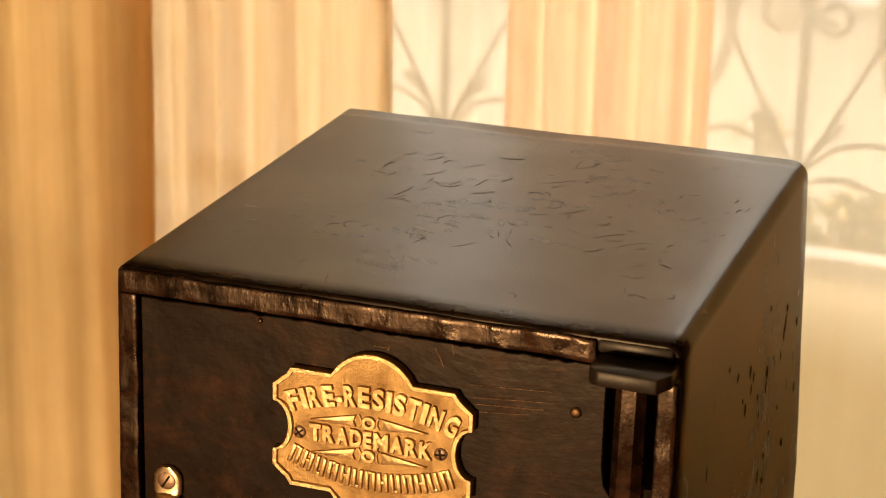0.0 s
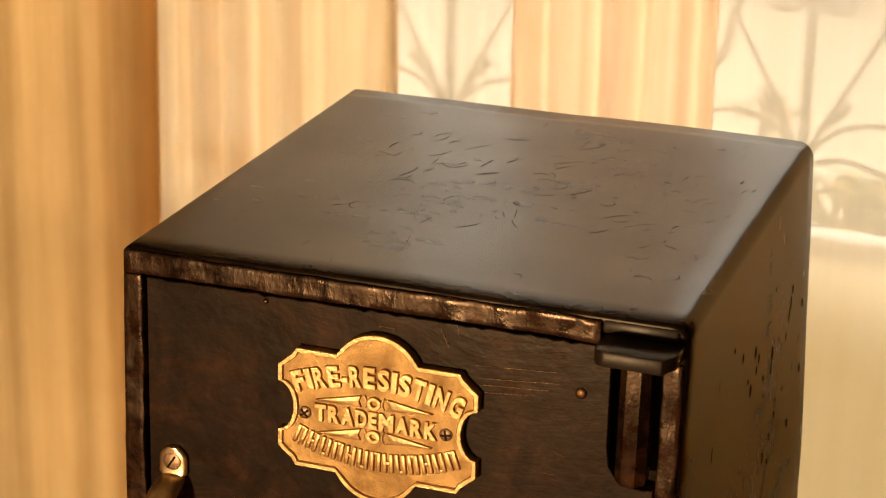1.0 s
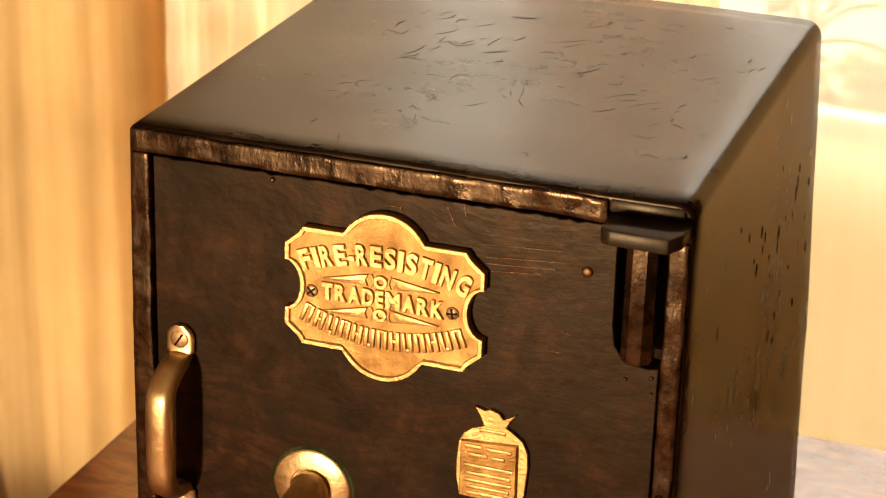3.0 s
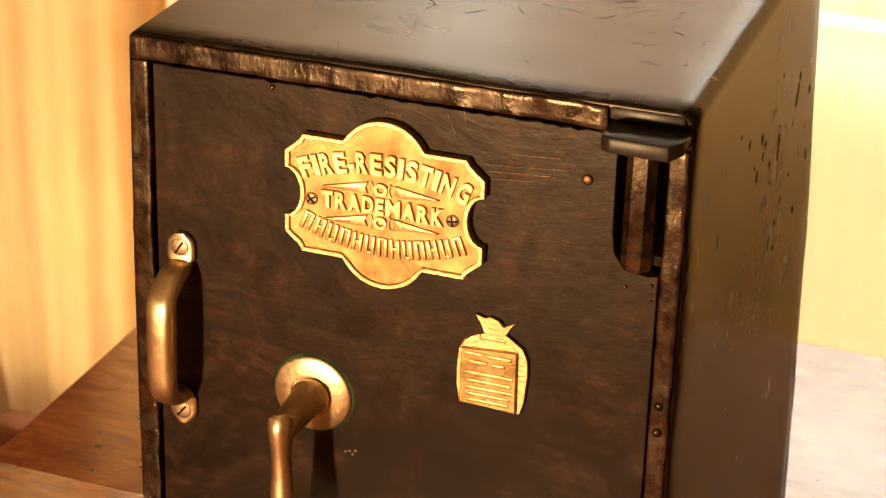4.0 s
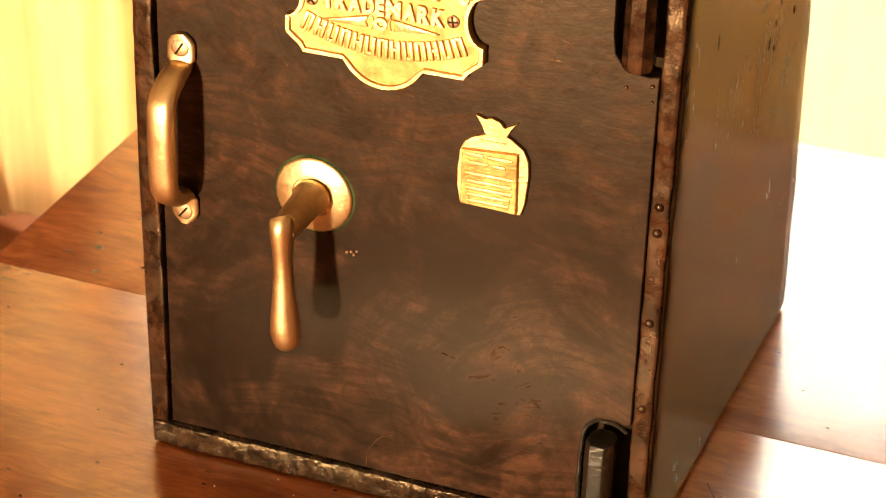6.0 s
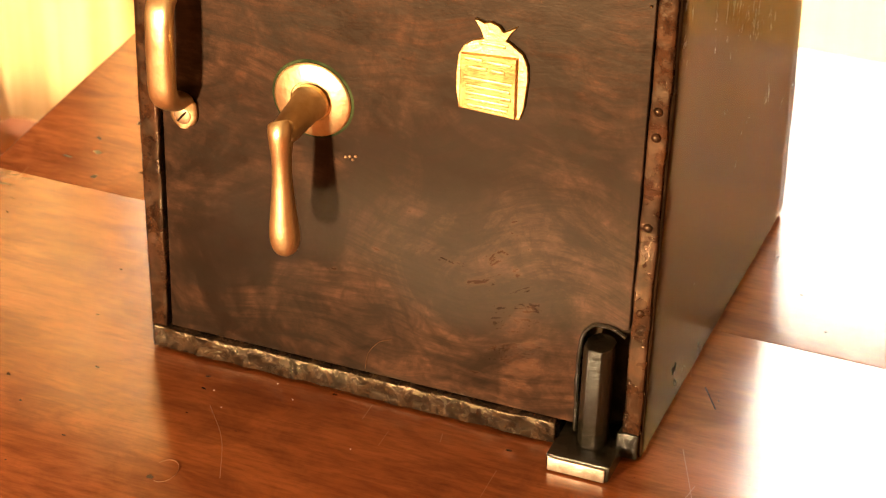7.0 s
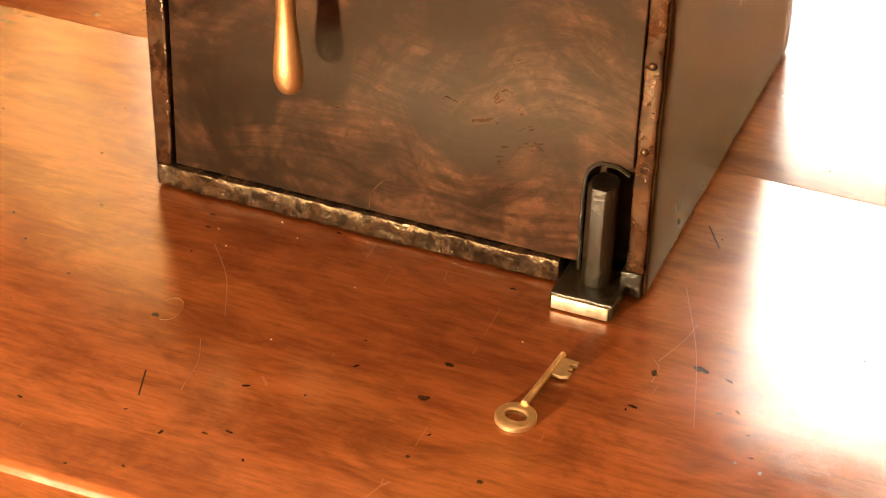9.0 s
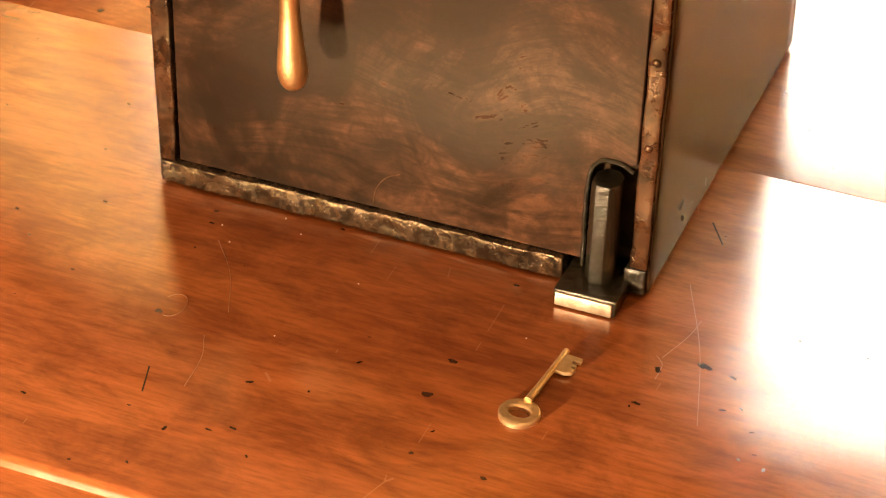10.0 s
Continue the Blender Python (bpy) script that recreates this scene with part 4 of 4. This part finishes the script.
for x0, x1, z in ((0.2265, 0.238, 0.2725), (0.241, 0.257, 0.2722), (0.229, 0.2415, 0.2668), (0.2445, 0.253, 0.2666), (0.2265, 0.2585, 0.2605), (0.228, 0.257, 0.2550),
                  (0.2275, 0.258, 0.2500), (0.228, 0.2565, 0.2455), (0.229, 0.256, 0.2412), (0.2345, 0.252, 0.2835)):
    x0, x1, z = x0 + 0.002, x1 + 0.002, z + 0.002 + (0.0015 if z > 0.265 else 0.0)
    y = -0.0068 if z < 0.28 else -0.0038
    settle(part("writing_bar", box(bmesh.new(), x0, x1, y, y + 0.001, z - 0.0012, z + 0.0012, 0.0004), M_CAST, tag))

# ---- pull handle ----
spine = smooth_path([(0.0316, -0.0022, 0.3215), (0.0316, -0.0024, 0.3070), (0.0316, -0.0050, 0.2990), (0.0316, -0.0190, 0.2940), (0.0316, -0.0305, 0.2850),
                     (0.0316, -0.0330, 0.2670), (0.0312, -0.0325, 0.2400), (0.0310, -0.0300, 0.2190), (0.0308, -0.0200, 0.2090), (0.0306, -0.0060, 0.2040),
                     (0.0306, -0.0024, 0.1960), (0.0306, -0.0022, 0.1805)], 5)
wid = []
for k in range(len(spine)):
    s = k / (len(spine) - 1)
    e = min(s, 1 - s)
    foot = 0.0098 if e > 0.05 else 0.0098 * math.sqrt(max(0.12, 1 - (1 - e / 0.05) ** 2))
    w = foot if e < 0.13 else 0.0078 + 0.0018 * math.sin(math.pi * (e - 0.13) / 0.37 / 2 + 0.2)
    wid.append((w, 0.0024 if e < 0.14 else min(0.0062, 0.0024 + (e - 0.14) * 0.05)))
pull = settle(part("pull_handle", sweep(bmesh.new(), spine, wid, 20, 2.6), M_BRASS, door, "polished brass bow pull handle"))
screw(0.0316, 0.3118, -0.0044, 0.0062, pull, 1.0)
screw(0.0306, 0.1900, -0.0044, 0.0062, pull, 0.9)

# ---- lever handle ----
LX, LZ = 0.1235, 0.2210
rose = settle(part("rose", turned(bmesh.new(), (LX, 0, LZ), [(0.0268, -0.0005), (0.0270, 0.0015), (0.0264, 0.0020), (0.0255, 0.0024), (0.0170, 0.0036), (0.0145, 0.0038), (0.0140, 0.0030), (0.002, 0.0030)], 48),
                   M_BRASS, door, "round brass rose of the lever"))
settle(part("patina_ring", turned(bmesh.new(), (LX, 0, LZ), [(0.0290, -0.0005), (0.0289, 0.0003), (0.0280, 0.0006), (0.0262, 0.0006)], 48), M_VERDIGRIS, rose, "dark green patina round the rose"))
lever = settle(part("lever", turned(bmesh.new(), (LX, -0.004, LZ), [(0.0125, 0.0), (0.0128, 0.004), (0.0112, 0.006), (0.0105, 0.020), (0.0095, 0.034), (0.0080, 0.0425)], 28),
                    M_BRASS, door, "turned brass lever handle hanging down"))
for v in lever.data.vertices:  # the neck droops a little
    v.co += Vector((-0.0022, 0, -0.0042)) * max(0.0, -v.co.y - 0.008) / 0.04
zs = [(0.2262, 0.0066, 0.0060), (0.2250, 0.0078, 0.0076), (0.2200, 0.0080, 0.0088), (0.2120, 0.0074, 0.0082), (0.2000, 0.0064, 0.0066), (0.1850, 0.0066, 0.0062), (0.1680, 0.0078, 0.0074),
      (0.1530, 0.0092, 0.0088), (0.1430, 0.0100, 0.0094), (0.1355, 0.0092, 0.0086), (0.1305, 0.0070, 0.0064), (0.1285, 0.0030, 0.0028)]
line = smooth_path([(LX - 0.0030 + 0.0040 * k / 11, -0.0445 - 0.002 * math.sin(k / 3.5), z) for k, (z, a, c) in enumerate(zs)], 3)
wa = smooth_path([(a, c, 0) for z, a, c in zs], 3)
settle(part("grip", sweep(bmesh.new(), line, [(q.x, q.y) for q in wa], 20, 2.2), M_BRASS, lever))

# ---- the key ----
key = thing("key", "small brass mortice key lying on the table", "key")
A, B = Vector((0.3296, -0.0772, -0.0036)), Vector((0.3238, -0.1360, -0.0036))
part("shank", sweep(bmesh.new(), [A, A + (B - A) * 0.02, A + (B - A) * 0.5, B], [(0.0012, 0.0012), (0.0022, 0.0022), (0.0022, 0.0022), (0.0028, 0.0028)], 14), M_KEY, key)
way = (B - A).normalized()
side = Vector((-way.y, way.x, 0))
mid = B + way * 0.0125
b = bmesh.new()
rings = []
for k in range(40):
    g = math.tau * k / 40
    o = mid + way * (0.0135 * math.cos(g)) + side * (0.0135 * math.sin(g))
    i = mid + way * (0.0050 * math.cos(g)) + side * (0.0075 * math.sin(g))
    m1, m2 = o * 0.85 + i * 0.15, o * 0.15 + i * 0.85
    q = [Vector((o.x, o.y, 0.0022)), Vector((o.x, o.y, 0.0052)), Vector((m1.x, m1.y, 0.0062)), Vector((m2.x, m2.y, 0.0062)), Vector((i.x, i.y, 0.0052)), Vector((i.x, i.y, 0.0022))]
    rings.append([b.verts.new(p - Vector((0, 0, 0.0089))) for p in q])
for k in range(40):
    for j in range(6):
        b.faces.new((rings[k][j], rings[(k + 1) % 40][j], rings[(k + 1) % 40][(j + 1) % 6], rings[k][(j + 1) % 6]))
part("bow", b, M_KEY, key)
teeth = [(0.0055, 0.0), (0.0055, 0.0135), (0.0095, 0.0138), (0.0098, 0.0090), (0.0125, 0.0090), (0.0128, 0.0125), (0.0150, 0.0125), (0.0152, 0.0100), (0.0175, 0.0105), (0.0180, 0.0138), (0.0215, 0.0130), (0.0240, 0.0085), (0.0240, 0.0)]
b = bmesh.new()
rows = []
for z in (-0.0048, -0.0022):
    rows.append([b.verts.new(Vector((A.x, A.y, z)) + way * u + side * w) for u, w in teeth])
b.faces.new(rows[1])
b.faces.new(list(reversed(rows[0])))
for k in range(len(teeth)):
    b.faces.new((rows[0][k], rows[0][(k + 1) % len(teeth)], rows[1][(k + 1) % len(teeth)], rows[1][k]))
part("bit", b, M_KEY, key)


# ---- ink stains, dents, scratches and crumbs on the table top ----
TABLE_Z = TOP
rng = random.Random(21)


def blot_shape(x, y, r, long, turn):
    b = bmesh.new()
    n = 14
    ring = []
    for k in range(n):
        a = math.tau * k / n
        q = r * (1 + 0.35 * math.sin(2 * a + x * 90) + 0.3 * rng.uniform(-1, 1))
        u, w = q * long * math.cos(a), q * math.sin(a)
        ring.append((x + u * math.cos(turn) - w * math.sin(turn), y + u * math.sin(turn) + w * math.cos(turn)))
    lo = [b.verts.new((u, w, TABLE_Z - 0.0006)) for u, w in ring]
    hi = [b.verts.new((u, w, TABLE_Z + 0.00008)) for u, w in ring]
    b.faces.new(hi)
    for k in range(n):
        b.faces.new((lo[k], lo[(k + 1) % n], hi[(k + 1) % n], hi[k]))
    return b


SPOTS = [(0.4159, -0.0551, 0.0045, 2.2), (0.4362, -0.0592, 0.0016, 3), (0.3890, -0.0695, 0.0036, 1.4), (0.3869, -0.1076, 0.0024, 2),
         (0.3835, -0.1121, 0.0016, 1), (0.4795, -0.1386, 0.0022, 1.2), (0.2083, -0.1377, 0.0018, 1.8), (0.1220, -0.2455, 0.0028, 1.1),
         (0.1512, -0.1836, 0.0024, 1.5), (0.1611, -0.2291, 0.0022, 1.5), (0.0810, -0.2946, 0.0015, 1.3), (0.1152, -0.2832, 0.0017, 1.4),
         (0.1902, -0.1777, 0.0014, 1.2), (0.1476, -0.2360, 0.0018, 1.8), (0.1808, -0.2501, 0.0014, 1.6), (0.0235, -0.2488, 0.0018, 1.6),
         (0.0910, -0.2339, 0.0017, 1.1), (0.4394, -0.0930, 0.0020, 1.6), (0.4500, -0.0873, 0.0016, 2), (0.4665, -0.0050, 0.0012, 1.4), (0.5122, -0.0052, 0.0015, 1.1),
         (0.4623, -0.1354, 0.0015, 1.6), (0.2779, -0.1832, 0.0016, 1.5)]
for x, y, r, long in SPOTS:
    part("ink_stain", blot_shape(x, y, r * 0.55, long, rng.uniform(-0.6, 0.4)), M_INK, table)
for x, y in ((-0.19, 0.21), (-0.17, 0.225), (-0.155, 0.19), (-0.13, 0.26), (-0.18, 0.245), (-0.12, 0.21), (-0.16, 0.28)):
    part("ink_stain", blot_shape(x, y, rng.uniform(0.0012, 0.0024), 1.8, rng.uniform(-0.4, 0.4)), M_INK, table)
for p, q in (((0.0652, -0.0518), (0.1072, -0.1229)), ((0.1031, -0.1510), (0.1147, -0.2032)), ((0.3878, -0.0573), (0.4002, -0.0098)),
             ((0.3812, 0.0262), (0.4294, -0.1140)), ((0.3905, -0.0800), (0.3840, -0.0560))):
    mid = ((p[0] + q[0]) / 2 + 0.003, (p[1] + q[1]) / 2 + 0.004)
    line = smooth_path([(x, y, TABLE_Z) for x, y in (p, mid, q)], 6)
    part("scratch", sweep(bmesh.new(), line, [(0.00025, 0.0001)] * len(line), 6, 2, (1, 0, 0)), M_RAW, table, "pale thin scratch")
for p, q in (((0.0849, -0.1939), (0.0924, -0.2187)), ((0.3743, 0.1019), (0.3886, 0.0787))):
    part("ink_stain", sweep(bmesh.new(), [(*p, TABLE_Z), (*q, TABLE_Z)], [(0.0006, 0.0001)] * 2, 6, 2, (1, 0, 0)), M_INK, table)
ring = [(0.0700 + 0.0085 * math.cos(a), -0.1300 + 0.0125 * math.sin(a), TABLE_Z) for a in [0.2 * k for k in range(-9, 14)]]
part("scratch", sweep(bmesh.new(), ring, [(0.0004, 0.0001)] * len(ring), 6, 2, (0, 0, 1)), M_RAW, table, "pale curved scratch")
for x, y in ((0.1462, -0.1342), (0.0735, -0.0512), (0.0975, -0.0108), (0.2993, -0.0725), (0.1743, -0.0608), (0.060, -0.035), (0.115, -0.024)):
    crumb = bmesh.new()
    bmesh.ops.create_icosphere(crumb, subdivisions=1, radius=0.0005, matrix=Matrix.Translation((x, y, TABLE_Z + 0.0004)))
    part("paint_fleck", crumb, M_FLECK, table, "tiny pale paint fleck")
